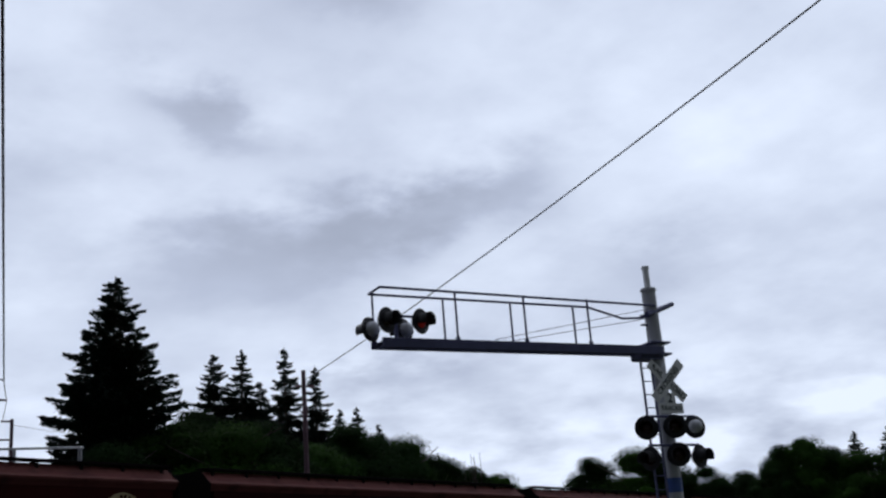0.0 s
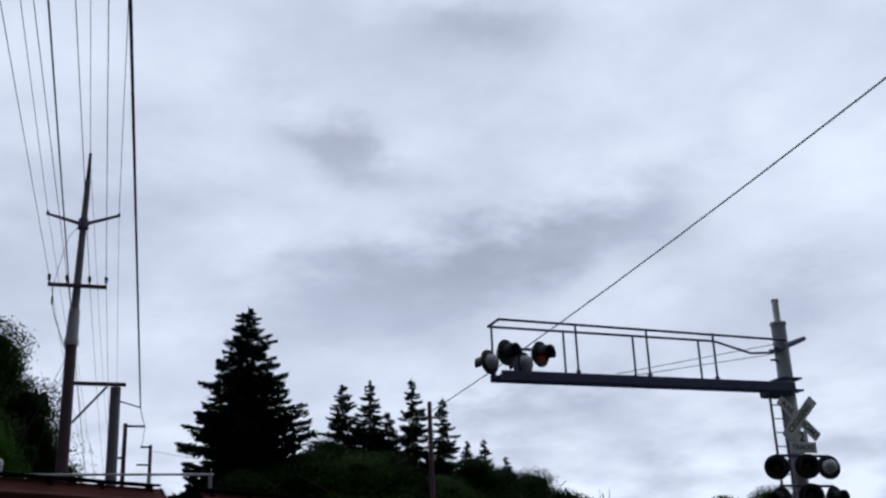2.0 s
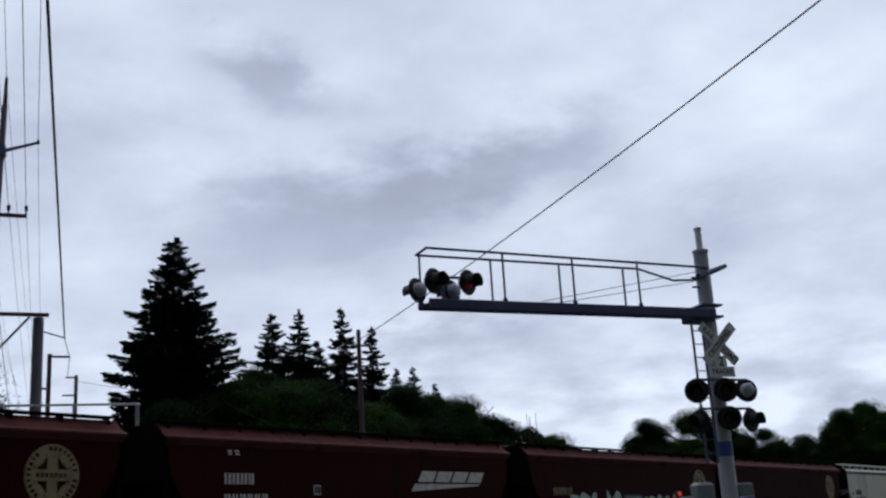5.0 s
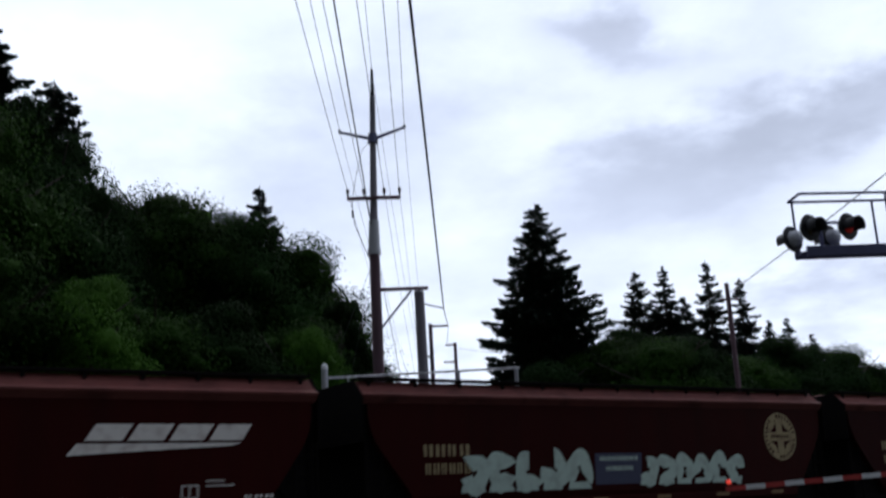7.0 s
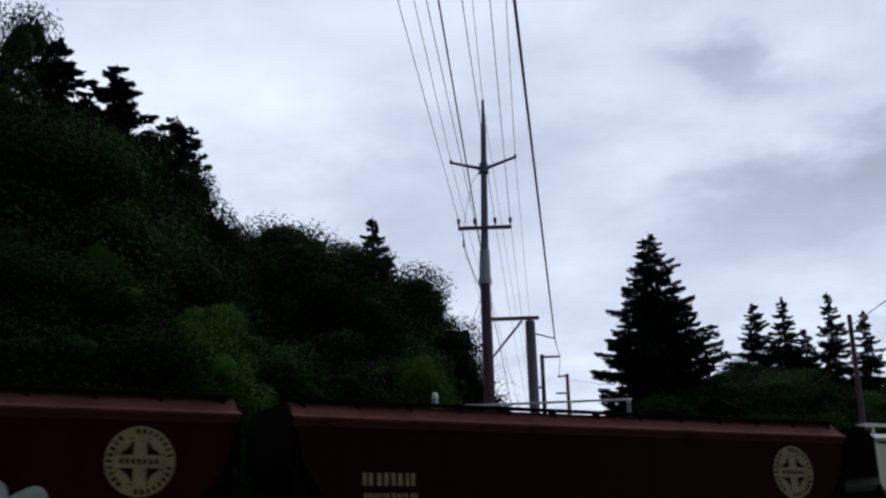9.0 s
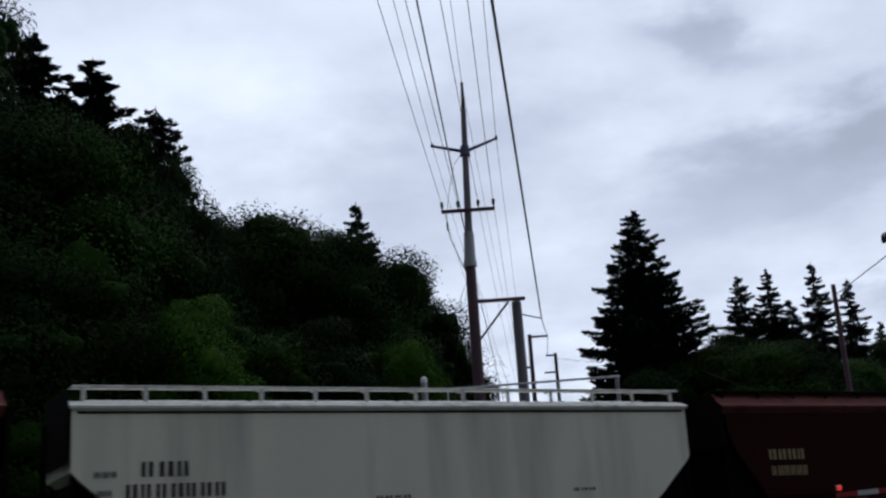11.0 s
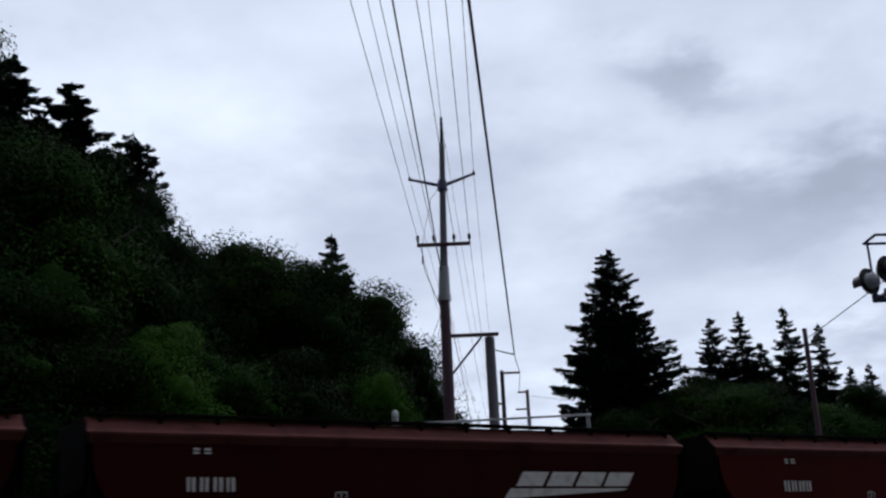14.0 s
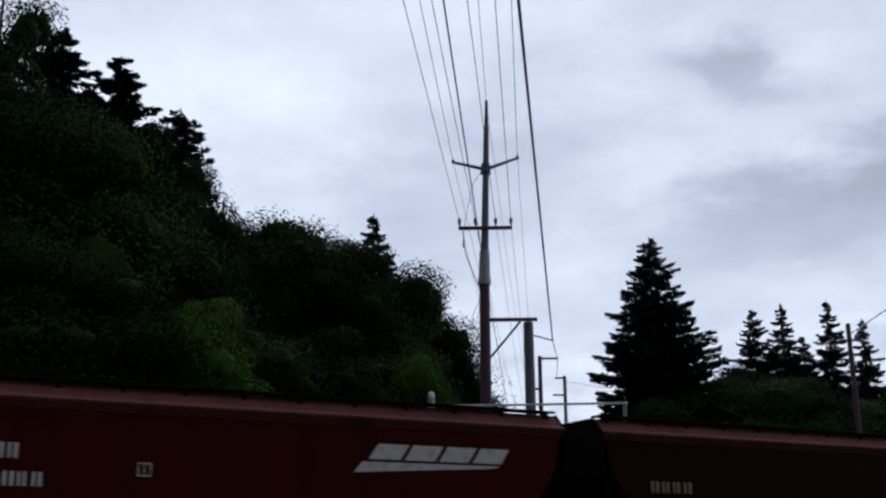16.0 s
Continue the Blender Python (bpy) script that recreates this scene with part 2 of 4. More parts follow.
LINE_WHITE = material("white_road_paint", (0.6, 0.6, 0.6), 0.7, vary=0.2, scale=4, dirt=(0.1, 0.1, 0.1), dirt_amount=0.5)
HILL = material("distant_wooded_hill", (0.035, 0.05, 0.055), 0.9, vary=0.3, scale=0.02)

# ---- mesh building ----


class Shape:
    """Collects points and faces of one mesh."""

    def __init__(self):
        self.v, self.f = [], []

    def add(self, pts, faces):
        k = len(self.v)
        self.v += [tuple(p) for p in pts]
        self.f += [tuple(i + k for i in f) for f in faces]
        return self

    def box(self, x, y, z, sx, sy, sz, bevel=0.0, m=None):
        """A block centred on x, y and z, its edges cut by bevel."""
        hx, hy, hz = sx / 2, sy / 2, sz / 2
        if bevel <= 0:
            p = [(a, b, c) for a in (-hx, hx) for b in (-hy, hy) for c in (-hz, hz)]
            fs = [(0, 1, 3, 2), (4, 6, 7, 5), (0, 4, 5, 1), (2, 3, 7, 6), (0, 2, 6, 4), (1, 5, 7, 3)]
        else:
            b = min(bevel, hx * 0.9, hy * 0.9, hz * 0.9)
            ring = [(-hx + b, -hy), (hx - b, -hy), (hx, -hy + b), (hx, hy - b), (hx - b, hy), (-hx + b, hy), (-hx, hy - b), (-hx, -hy + b)]
            inner = [(u * (hx - b) / hx, w * (hy - b) / hy) for u, w in ring]
            p = [(u, w, -hz) for u, w in inner] + [(u, w, -hz + b) for u, w in ring] + [(u, w, hz - b) for u, w in ring] + [(u, w, hz) for u, w in inner]
            fs = [tuple(range(7, -1, -1)), tuple(range(24, 32))]
            for r in range(3):
                fs += [(r * 8 + i, r * 8 + (i + 1) % 8, r * 8 + 8 + (i + 1) % 8, r * 8 + 8 + i) for i in range(8)]
        if m is not None:
            p = [m @ Vector(q) for q in p]
        return self.add([(a + x, b_ + y, c + z) for a, b_, c in p], fs)

    def tube(self, p0, p1, r0, r1=None, n=10):
        """A round bar from p0 to p1."""
        p0, p1 = Vector(p0), Vector(p1)
        r1 = r0 if r1 is None else r1
        w = (p1 - p0).normalized()
        a = w.orthogonal().normalized()
        b = w.cross(a)
        pts = []
        for c, r in ((p0, r0), (p1, r1)):
            pts += [c + (a * math.cos(t) + b * math.sin(t)) * r for t in (2 * math.pi * i / n for i in range(n))]
        fs = [(i, (i + 1) % n, n + (i + 1) % n, n + i) for i in range(n)]
        return self.add(pts, fs + [tuple(range(n - 1, -1, -1)), tuple(range(n, 2 * n))])

    def pipe(self, pts, r, n=8):
        pts = [Vector(p) for p in pts]
        ring = []
        side = None
        for i, p in enumerate(pts):
            w = (pts[min(i + 1, len(pts) - 1)] - pts[max(i - 1, 0)]).normalized()
            side = w.orthogonal() if side is None else side - w * side.dot(w)
            side.normalize()
            b = w.cross(side)
            ring += [p + (side * math.cos(t) + b * math.sin(t)) * r for t in (2 * math.pi * k / n for k in range(n))]
        fs = [(i * n + k, i * n + (k + 1) % n, (i + 1) * n + (k + 1) % n, (i + 1) * n + k) for i in range(len(pts) - 1) for k in range(n)]
        return self.add(ring, fs + [tuple(range(n - 1, -1, -1)), tuple(range(len(ring) - n, len(ring)))])

    def lathe(self, profile, n=24, m=None, arc=None):
        """Turns (radius, height) pairs about z; arc: (from, to) degrees for an open sheet."""
        m = m or Matrix()
        a0, a1 = (0, 360) if arc is None else arc
        cols = n if arc is None else n + 1
        pts = [m @ Vector((r * math.cos(t), r * math.sin(t), h)) for r, h in profile for t in (radians(a0 + (a1 - a0) * i / n) for i in range(cols))]
        fs = []
        for k in range(len(profile) - 1):
            for i in range(n):
                j = (i + 1) % cols
                fs.append((k * cols + i, k * cols + j, (k + 1) * cols + j, (k + 1) * cols + i))
        return self.add(pts, fs)

    def plate(self, outline, thick, m):
        """A flat plate with that outline (x, y), thick along z, set by m."""
        n = len(outline)
        pts = [m @ Vector((x, y, 0)) for x, y in outline] + [m @ Vector((x, y, thick)) for x, y in outline]
        fs = [tuple(range(n - 1, -1, -1)), tuple(range(n, 2 * n))] + [(i, (i + 1) % n, n + (i + 1) % n, n + i) for i in range(n)]
        return self.add(pts, fs)

    def stack(self, rows):
        """Rectangles (half length, half width, height) joined one above another."""
        pts = []
        for lx, wy, z in rows:
            pts += [(-lx, -wy, z), (lx, -wy, z), (lx, wy, z), (-lx, wy, z)]
        fs = [(3, 2, 1, 0)]
        for k in range(len(rows) - 1):
            fs += [(4 * k + i, 4 * k + (i + 1) % 4, 4 * k + 4 + (i + 1) % 4, 4 * k + 4 + i) for i in range(4)]
        e = 4 * (len(rows) - 1)
        return self.add(pts, fs + [(e, e + 1, e + 2, e + 3)])

    def stretch(self, k):
        self.v = [(x * k, y, z) for x, y, z in self.v]
        return self

    def mesh(self, name, mat, smooth=False):
        me = bpy.data.meshes.new(name)
        me.from_pydata(self.v, [], self.f)
        me.materials.append(mat)
        if smooth:
            me.shade_smooth()
        me.update()
        return me


def part(name, shape, mat, parent, label="", smooth=False, m=None):
    me = shape if isinstance(shape, bpy.types.Mesh) else shape.mesh(name, mat, smooth)
    ob = new(name, me)
    ob.parent = parent
    if m is not None:
        ob.matrix_basis = m
    return tagged(ob, label, kind="stuff" if name in JOINED else "")


JOINED = ("stencil", "badge_stencil", "thin_scrawl", "walkway_deck", "spray_paint")


def thing(name, label, category, m=None, group="", kind=""):
    ob = new(name)
    ob.empty_display_size = 0.2
    if m is not None:
        ob.matrix_basis = m
    return tagged(ob, label, category, group, kind)


def solid(name, shape, mat, label, category, kind="", smooth=False):
    return tagged(new(name, shape.mesh(name, mat, smooth)), label, category, "", kind)


def lettering(text, size, mat, parent, m, name="lettering"):
    """Words in the built-in font, as a thin mesh."""
    cu = bpy.data.curves.new(name, "FONT")
    cu.body, cu.size, cu.align_x, cu.align_y, cu.extrude = text, size, "CENTER", "CENTER", 0.003
    cu.offset = size * 0.012
    tmp = bpy.data.objects.new(name, cu)
    scene.collection.objects.link(tmp)
    me = bpy.data.meshes.new_from_object(tmp.evaluated_get(bpy.context.evaluated_depsgraph_get()))
    bpy.data.objects.remove(tmp)
    me.materials.clear()
    me.materials.append(mat)
    ob = new(name, me)
    ob.parent = parent
    ob.matrix_basis = m
    return ob


# ---- ground, road, tracks ----


def ground_height(x, y):
    d = -math.sin(HEAD) * x + math.cos(HEAD) * y
    k = min(1.0, max(0.0, (d - 6.0) / 10.0))
    k = k * k * (3 - 2 * k)
    return 0.28 * k


def make_ground():
    steps = [-2500, -1200, -500, -200, -100] + list(range(-60, 121, 3)) + [160, 250, 500, 1200, 2500]
    s, n = Shape(), len(steps)
    pts = [(x, y, ground_height(x, y) + (0.05 * noise.noise((x * 0.2, y * 0.2, 0)) if abs(x) < 130 else 0) - 0.03) for x in steps for y in steps]
    fs = [(i * n + j, (i + 1) * n + j, (i + 1) * n + j + 1, i * n + j + 1) for i in range(n - 1) for j in range(n - 1)]
    s.add(pts, fs)
    solid("ground", s, GROUND, "patchy dry grass and bare soil beside the tracks", "ground", "structure", True)


ROAD_TURN = radians(8)


def road_point(u, v, lift=0.0):
    """u metres to the right of the centre line, v metres along the road."""
    x = 3.62 + u * math.cos(ROAD_TURN) + v * math.sin(ROAD_TURN)
    y = v * math.cos(ROAD_TURN) - u * math.sin(ROAD_TURN)
    d = -math.sin(HEAD) * x + math.cos(HEAD) * y
    k = min(1.0, max(0.0, (d - 6.0) / 10.0))
    return (x, y, 0.39 * k * k * (3 - 2 * k) + lift)


def strip(u0, u1, v0, v1, lift, step=1.5):
    s = Shape()
    n = max(1, int((v1 - v0) / step))
    pts = []
    for i in range(n + 1):
        v = v0 + (v1 - v0) * i / n
        pts += [road_point(u0, v, lift), road_point(u1, v, lift), road_point(u1, v, lift - 0.02), road_point(u0, v, lift - 0.02)]
    fs = []
    for i in range(n):
        a, b = 4 * i, 4 * i + 4
        fs += [(a, a + 1, b + 1, b), (a + 1, a + 2, b + 2, b + 1), (a + 3, a, b, b + 3)]
    return s.add(pts, fs)


def make_road():
    solid("road", strip(-7.5, 7.5, -30, 90, 0.05), ASPHALT, "worn grey asphalt road climbing gently over the tracks", "road", "structure")
    for u in (-0.16, 0.16):
        solid("trim_centre_line", strip(u - 0.055, u + 0.055, -30, 29.5, 0.062), LINE, "worn yellow painted centre line on asphalt", "road marking", "structure")
    solid("trim_stop_line", strip(0.6, 6.5, 18.4, 18.9, 0.062, 0.25), LINE_WHITE, "worn white stop line painted on asphalt", "road marking", "structure")
    solid("trim_edge_line", strip(6.6, 6.72, -30, 18.5, 0.062), LINE_WHITE, "worn white edge line painted on asphalt", "road marking", "structure")


def make_track(dist):
    bed = Shape()
    rows = [(-2.6, 0.12), (-1.7, 0.27), (1.7, 0.27), (2.6, 0.12)]
    pts, n = [], 90
    for i in range(n + 1):
        for off, z in rows:
            pts.append(on_track(-160 + 420 * i / n, dist + off, z))
    fs = [(4 * i + j, 4 * i + j + 1, 4 * i + j + 5, 4 * i + j + 4) for i in range(n) for j in range(3)]
    bed.add(pts, fs)
    solid("ballast_bed", bed, BALLAST, "grey crushed stone ballast bed under the track", "ballast", "stuff")
    ties = Shape()
    turn = Matrix.Rotation(HEAD, 3, "Z")
    for i in range(230):
        p = on_track(-60 + i * 0.55, dist)
        ties.box(p.x, p.y, 0.26, 0.23, 2.6, 0.12, m=turn)
    solid("sleepers", ties, TIE, "dark tarred wooden sleepers lying in the ballast", "sleepers", "stuff")
    for off in (-0.75, 0.75):
        r = Shape()
        prof = [(-0.07, 0.0), (0.07, 0.0), (0.012, 0.03), (0.012, 0.11), (0.036, 0.125), (0.036, 0.16), (-0.036, 0.16), (-0.036, 0.125), (-0.012, 0.11), (-0.012, 0.03)]
        pts = [on_track(s, dist + off + y, RAIL - 0.16 + z) for s in (-160, 260) for y, z in prof]
        k = len(prof)
        r.add(pts, [(i, (i + 1) % k, k + (i + 1) % k, k + i) for i in range(k)])
        solid("rail", r, RAILSTEEL, "worn steel rail with a bright running surface", "rail", "structure")


make_ground()
make_road()
make_track(FAR_TRACK)
make_track(NEAR_TRACK)

# ---- the freight train ----
SIDE = 1.56


TUCK, TUCK_SLOPE = 1.60, 0.25                  # below this height the sides lean in


def half_width(z):
    return SIDE - max(0.0, TUCK - z) * TUCK_SLOPE


def side_at(x, z, out=0.0):
    """A pose on the camera's side of a car: x along the car, height z, facing out."""
    return Matrix.Translation((x, -SIDE - out, z)) @ Matrix.Rotation(radians(90), 4, "X")


MESHES = {}


def cached(key, make):
    if key not in MESHES:
        MESHES[key] = make()
    return MESHES[key]


def body_mesh(mat, square, k):
    rows = [(6.75, 1.12), (6.95, 1.45), (7.12, 1.60), (7.28, 1.85), (7.48, 2.1), (7.72, 2.4), (7.95, 2.7), (8.12, 2.95), (8.22, 3.2), (8.28, 3.5), (8.3, 3.95)]
    if square:
        rows = [(6.5, 1.12), (6.85, 1.45), (7.0, 1.60), (7.35, 1.85), (7.7, 2.15), (8.15, 2.5), (8.36, 2.7), (8.38, 3.95)]
    rows = [(x, half_width(z), z) for x, z in rows]
    return Shape().stack(rows).stretch(k).mesh("body", mat)


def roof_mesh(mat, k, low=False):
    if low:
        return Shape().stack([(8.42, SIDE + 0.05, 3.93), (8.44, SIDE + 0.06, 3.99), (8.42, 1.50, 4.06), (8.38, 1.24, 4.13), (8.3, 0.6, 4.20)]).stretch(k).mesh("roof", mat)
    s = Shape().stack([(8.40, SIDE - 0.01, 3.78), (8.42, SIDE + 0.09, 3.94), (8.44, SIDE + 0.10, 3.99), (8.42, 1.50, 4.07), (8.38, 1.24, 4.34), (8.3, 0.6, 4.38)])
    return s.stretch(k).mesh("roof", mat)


def board_mesh(side, mat, k):
    s = Shape()
    s.box(0, side * 1.16, 4.42, 16.7, 0.42, 0.035, 0.01)
    s.box(0, side * 1.37, 4.405, 16.7, 0.03, 0.06, 0.008)
    return s.stretch(k).mesh("running_board", mat)


def bracket_mesh(mat, drop=0.0):
    s = Shape()
    s.box(0, 0, 0.10 - drop / 2, 0.09, 0.035, 0.20 + drop, 0.008)
    s.box(0, 0.12, 0.17, 0.05, 0.26, 0.03)
    return s.mesh("bracket", mat)


def hatch_mesh(mat):
    s = Shape().stack([(1.85, 0.42, 4.36), (1.85, 0.42, 4.40), (1.75, 0.30, 4.45), (1.7, 0.1, 4.46)])
    for i in range(5):
        s.box(-1.6 + 0.8 * i, 0, 4.41, 0.06, 0.9, 0.06)
    return s.mesh("hatch_cover", mat)


def chute_mesh():
    s = Shape().stack([(0.38, 0.55, 0.34), (0.45, 0.75, 0.42), (1.55, 1.36, 1.14)])
    s.box(0, 0, 0.40, 1.0, 2.0, 0.08, 0.01)
    s.tube((-0.2, -1.15, 0.40), (-0.2, 1.15, 0.40), 0.035)
    return s.mesh("discharge_chute", GRIME_SHADE)


def truck_frame_mesh():
    s = Shape()
    for y in (-1.02, 1.02):
        out = [(-1.2, 0.50), (-1.2, 0.66), (-0.75, 0.74), (-0.45, 0.88), (0.45, 0.88), (0.75, 0.74), (1.2, 0.66), (1.2, 0.50), (0.7, 0.52), (0.42, 0.26), (-0.42, 0.26), (-0.7, 0.52)]
        s.plate(out, 0.13, Matrix.Translation((0, y + 0.065, 0)) @ Matrix.Rotation(radians(90), 4, "X"))
        for x in (-0.18, 0, 0.18):
            s.tube((x, y * 1.04, 0.34), (x, y * 1.04, 0.66), 0.07)
        for x in (-0.9, 0.9):
            s.tube((x, y, 0.46), (x, y + math.copysign(0.16, y), 0.46), 0.11, n=12)
    s.box(0, 0, 0.66, 0.36, 2.1, 0.26, 0.03)
    return s.mesh("truck_frame", GRIME_SHADE)


def wheelset_mesh():
    s = Shape()
    for sg in (-1, 1):
        m = Matrix.Translation((0, sg * 0.72, 0)) @ Matrix.Rotation(radians(90 * sg), 4, "X")
        s.lathe([(0.0, -0.05), (0.11, -0.05), (0.14, 0.0), (0.38, 0.01), (0.40, -0.05), (0.457, -0.05), (0.462, 0.06), (0.487, 0.085), (0.47, 0.1), (0.38, 0.08), (0.14, 0.07), (0.0, 0.07)], 28, m)
    s.tube((0, -0.95, 0), (0, 0.95, 0), 0.08)
    return s.mesh("wheelset", WHEEL)


def end_mesh(sg):
    """Open end: shear plate, corner posts, braces; dark sheets stand in for the shade inside."""
    s = Shape()
    s.box(sg * 7.4, 0, 1.08, 2.0, 2.9, 0.14, 0.02)
    s.box(sg * 7.4, 0, 0.86, 2.1, 0.42, 0.36, 0.02)
    for y in (-1.38, 1.38):
        s.box(sg * 8.3, y, 2.5, 0.09, 0.09, 2.9, 0.01)
        s.tube((sg * 8.25, y, 1.2), (sg * 7.1, y, 2.35), 0.045, n=6)
    s.box(sg * 8.3, 0, 1.22, 0.1, 2.9, 0.22, 0.02)
    s.box(sg * 8.3, 0, 3.86, 0.08, 2.7, 0.2, 0.02)
    for y in (-0.5, 0.5):
        s.box(sg * 7.6, y, 1.9, 0.08, 0.08, 1.6)
    # added near-black sheets: shade of the open end, which block the view through
    s.box(sg * 8.2, 0, 2.5, 0.03, 2.7, 2.7, 0.0)
    for y in (-1.34, 1.34):
        out = [(6.6 * sg, 1.15), (8.28 * sg, 1.15), (8.28 * sg, 3.9), (8.2 * sg, 3.75), (7.5 * sg, 2.9), (6.95 * sg, 2.1)]
        s.plate(out, 0.02, Matrix.Translation((0, y, 0)) @ Matrix.Rotation(radians(90), 4, "X"))
    cap = [(-1.6, 2.9), (1.6, 2.9), (1.625, 3.99), (1.52, 4.08), (1.25, 4.36), (-1.25, 4.36), (-1.52, 4.08), (-1.625, 3.99)]
    s.plate(cap, 0.03, Matrix.Translation((sg * 8.46 - 0.015, 0, 0)) @ Matrix.Rotation(radians(90), 4, "Z") @ Matrix.Rotation(radians(90), 4, "X"))
    return s.mesh("end_frame", GRIME_SHADE)


def ladder_mesh():
    s = Shape()
    for x in (-0.21, 0.21):
        s.box(x, 0, 1.6, 0.045, 0.05, 3.15, 0.008)
    for i in range(8):
        s.tube((-0.21, 0, 0.25 + i * 0.4), (0.21, 0, 0.25 + i * 0.4), 0.016, n=6)
    return s.mesh("ladder", GRIME_SHADE)


def coupler_mesh(sg):
    s = Shape()
    s.box(sg * 8.62, 0, 0.86, 0.55, 0.16, 0.18, 0.03)
    s.box(sg * 8.92, sg * 0.05, 0.86, 0.24, 0.3, 0.28, 0.06)
    s.pipe([(sg * 8.4, 0.3, 0.9), (sg * 8.65, 0.32, 0.62), (sg * 8.9, 0.3, 0.55), (sg * 9.04, 0.28, 0.62)], 0.03, 6)
    return s.mesh("coupler", GRIME_SHADE)


def sill_mesh(mat, k):
    s = Shape()
    for y in (-1, 1):
        s.box(0, y * (half_width(1.36) + 0.02), 1.36, 13.7, 0.1, 0.2, 0.02)
    return s.stretch(k).mesh("side_sill", mat)


def slanted_mark():
    """Four plain leaning blocks over a tapering wedge."""
    s, h = Shape(), 0.46
    for k in range(4):
        x = k * 1.1
        s.plate([(x + px + py * 0.62, py) for px, py in ((0, 0), (0.96, 0), (0.96, h), (0, h))], 0.006, Matrix())
    s.plate([(-0.45, -0.40), (4.0, -0.15), (4.25, -0.07), (-0.2, -0.08)], 0.006, Matrix())
    return s.mesh("painted_mark", WHITE)


def bars_mesh(mat, rows, seed):
    """Rows of short upright bars: (x, z, count, width, height)."""
    s, rng = Shape(), random.Random(seed)
    for x, z, count, w, h in rows:
        for i in range(count):
            ww = w * rng.uniform(0.6, 0.78)
            for k0, k1 in ((0, 0.34), (0.62, 1)):
                a, b = x + i * w + ww * k0, x + i * w + ww * k1
                s.plate([(a, z), (b, z), (b, z + h), (a, z + h)], 0.005, Matrix())
    return s.mesh("stencil", mat)


def emblem_mesh():
    """A round badge: outer ring and a broad cross within."""
    s, n = Shape(), 48
    for r0, r1 in ((0.50, 0.70), (0.43, 0.47)):
        pts, fs = [], []
        for i in range(n):
            a = 2 * math.pi * i / n
            pts += [(r0 * math.cos(a), r0 * math.sin(a), 0.006), (r1 * math.cos(a), r1 * math.sin(a), 0.006)]
        fs = [(2 * i, 2 * i + 1, (2 * i + 3) % (2 * n), (2 * i + 2) % (2 * n)) for i in range(n)]
        s.add(pts, fs)
    s.plate([(-.13, -.5), (.13, -.5), (.13, .5), (-.13, .5)], 0.007, Matrix())
    s.plate([(-.5, -.13), (-.13, -.13), (-.13, .13), (-.5, .13)], 0.007, Matrix())
    s.plate([(.13, -.13), (.5, -.13), (.5, .13), (.13, .13)], 0.007, Matrix())
    for q in range(4):
        a = math.pi / 4 + q * math.pi / 2
        m = Matrix.Rotation(a, 4, "Z")
        s.plate([(0.40, -0.22), (0.5, -0.12), (0.5, 0.12), (0.40, 0.22), (0.36, 0.0)], 0.007, m)
    return s.mesh("round_badge", CREAM)


def badge_text_mesh():
    s, rng = Shape(), random.Random(4)
    for i in range(30):
        if i in (0, 9, 10, 20, 21):
            continue
        m = Matrix.Rotation(2 * math.pi * i / 30, 4, "Z")
        w = rng.uniform(0.025, 0.04)
        s.plate([(0.55, -w), (0.65, -w), (0.65, w), (0.55, w)], 0.010, m)
    for i in range(7):
        s.plate([(-.4 + i * .115, -.05), (-.33 + i * .115, -.05), (-.33 + i * .115, .05), (-.4 + i * .115, .05)], 0.010, Matrix())
    return s.mesh("badge_stencil", RED)


def sprayed_mesh(mat, x0, x1, z0, z1, count, seed):
    """Fat interlocking spray-painted strokes."""
    s, rng = Shape(), random.Random(seed)
    w, h = (x1 - x0) / count, z1 - z0
    for k in range(count):
        cx, cz = x0 + (k + 0.5) * w, (z0 + z1) / 2 + rng.uniform(-0.06, 0.06) * h
        a0, gap, n = rng.uniform(0, 360), rng.uniform(40, 110), 16
        pts = []
        for i in range(n + 1):
            a = radians(a0 + (360 - gap) * i / n)
            wob = 1 + 0.12 * math.sin(3 * a + k)
            for q in (1.0, 0.14 + 0.06 * math.sin(2 * a + k)):
                pts.append((cx + math.cos(a) * w * 0.56 * q * wob, cz + math.sin(a) * h * 0.52 * q * wob, 0.004 + 0.001 * (k % 3)))
        s.add(pts, [(2 * i, 2 * i + 1, 2 * i + 3, 2 * i + 2) for i in range(n)])
        s.plate([(cx - w * 0.5, z0), (cx + w * rng.uniform(0.2, 0.5), z0), (cx + w * 0.3, z0 + h * 0.2), (cx - w * 0.45, z0 + h * 0.17)], 0.010, Matrix())
    return s.mesh("spray_paint", mat)


def thin_scrawl_mesh(mat, x0, x1, z0, z1, count, seed):
    s, rng = Shape(), random.Random(seed)
    for k in range(count):
        p = Vector((rng.uniform(x0, x1), rng.uniform(z0, z1)))
        for j in range(rng.randint(2, 5)):
            a = rng.uniform(0, math.pi)
            q = p + Vector((math.cos(a), math.sin(a) * 0.8)) * rng.uniform(0.05, 0.16)
            d = (q - p).normalized() * 0.014
            nrm = Vector((-d.y, d.x))
            s.plate([tuple(p - nrm), tuple(q - nrm), tuple(q + nrm), tuple(p + nrm)], 0.004, Matrix())
            p = q
    return s.mesh("thin_scrawl", mat)


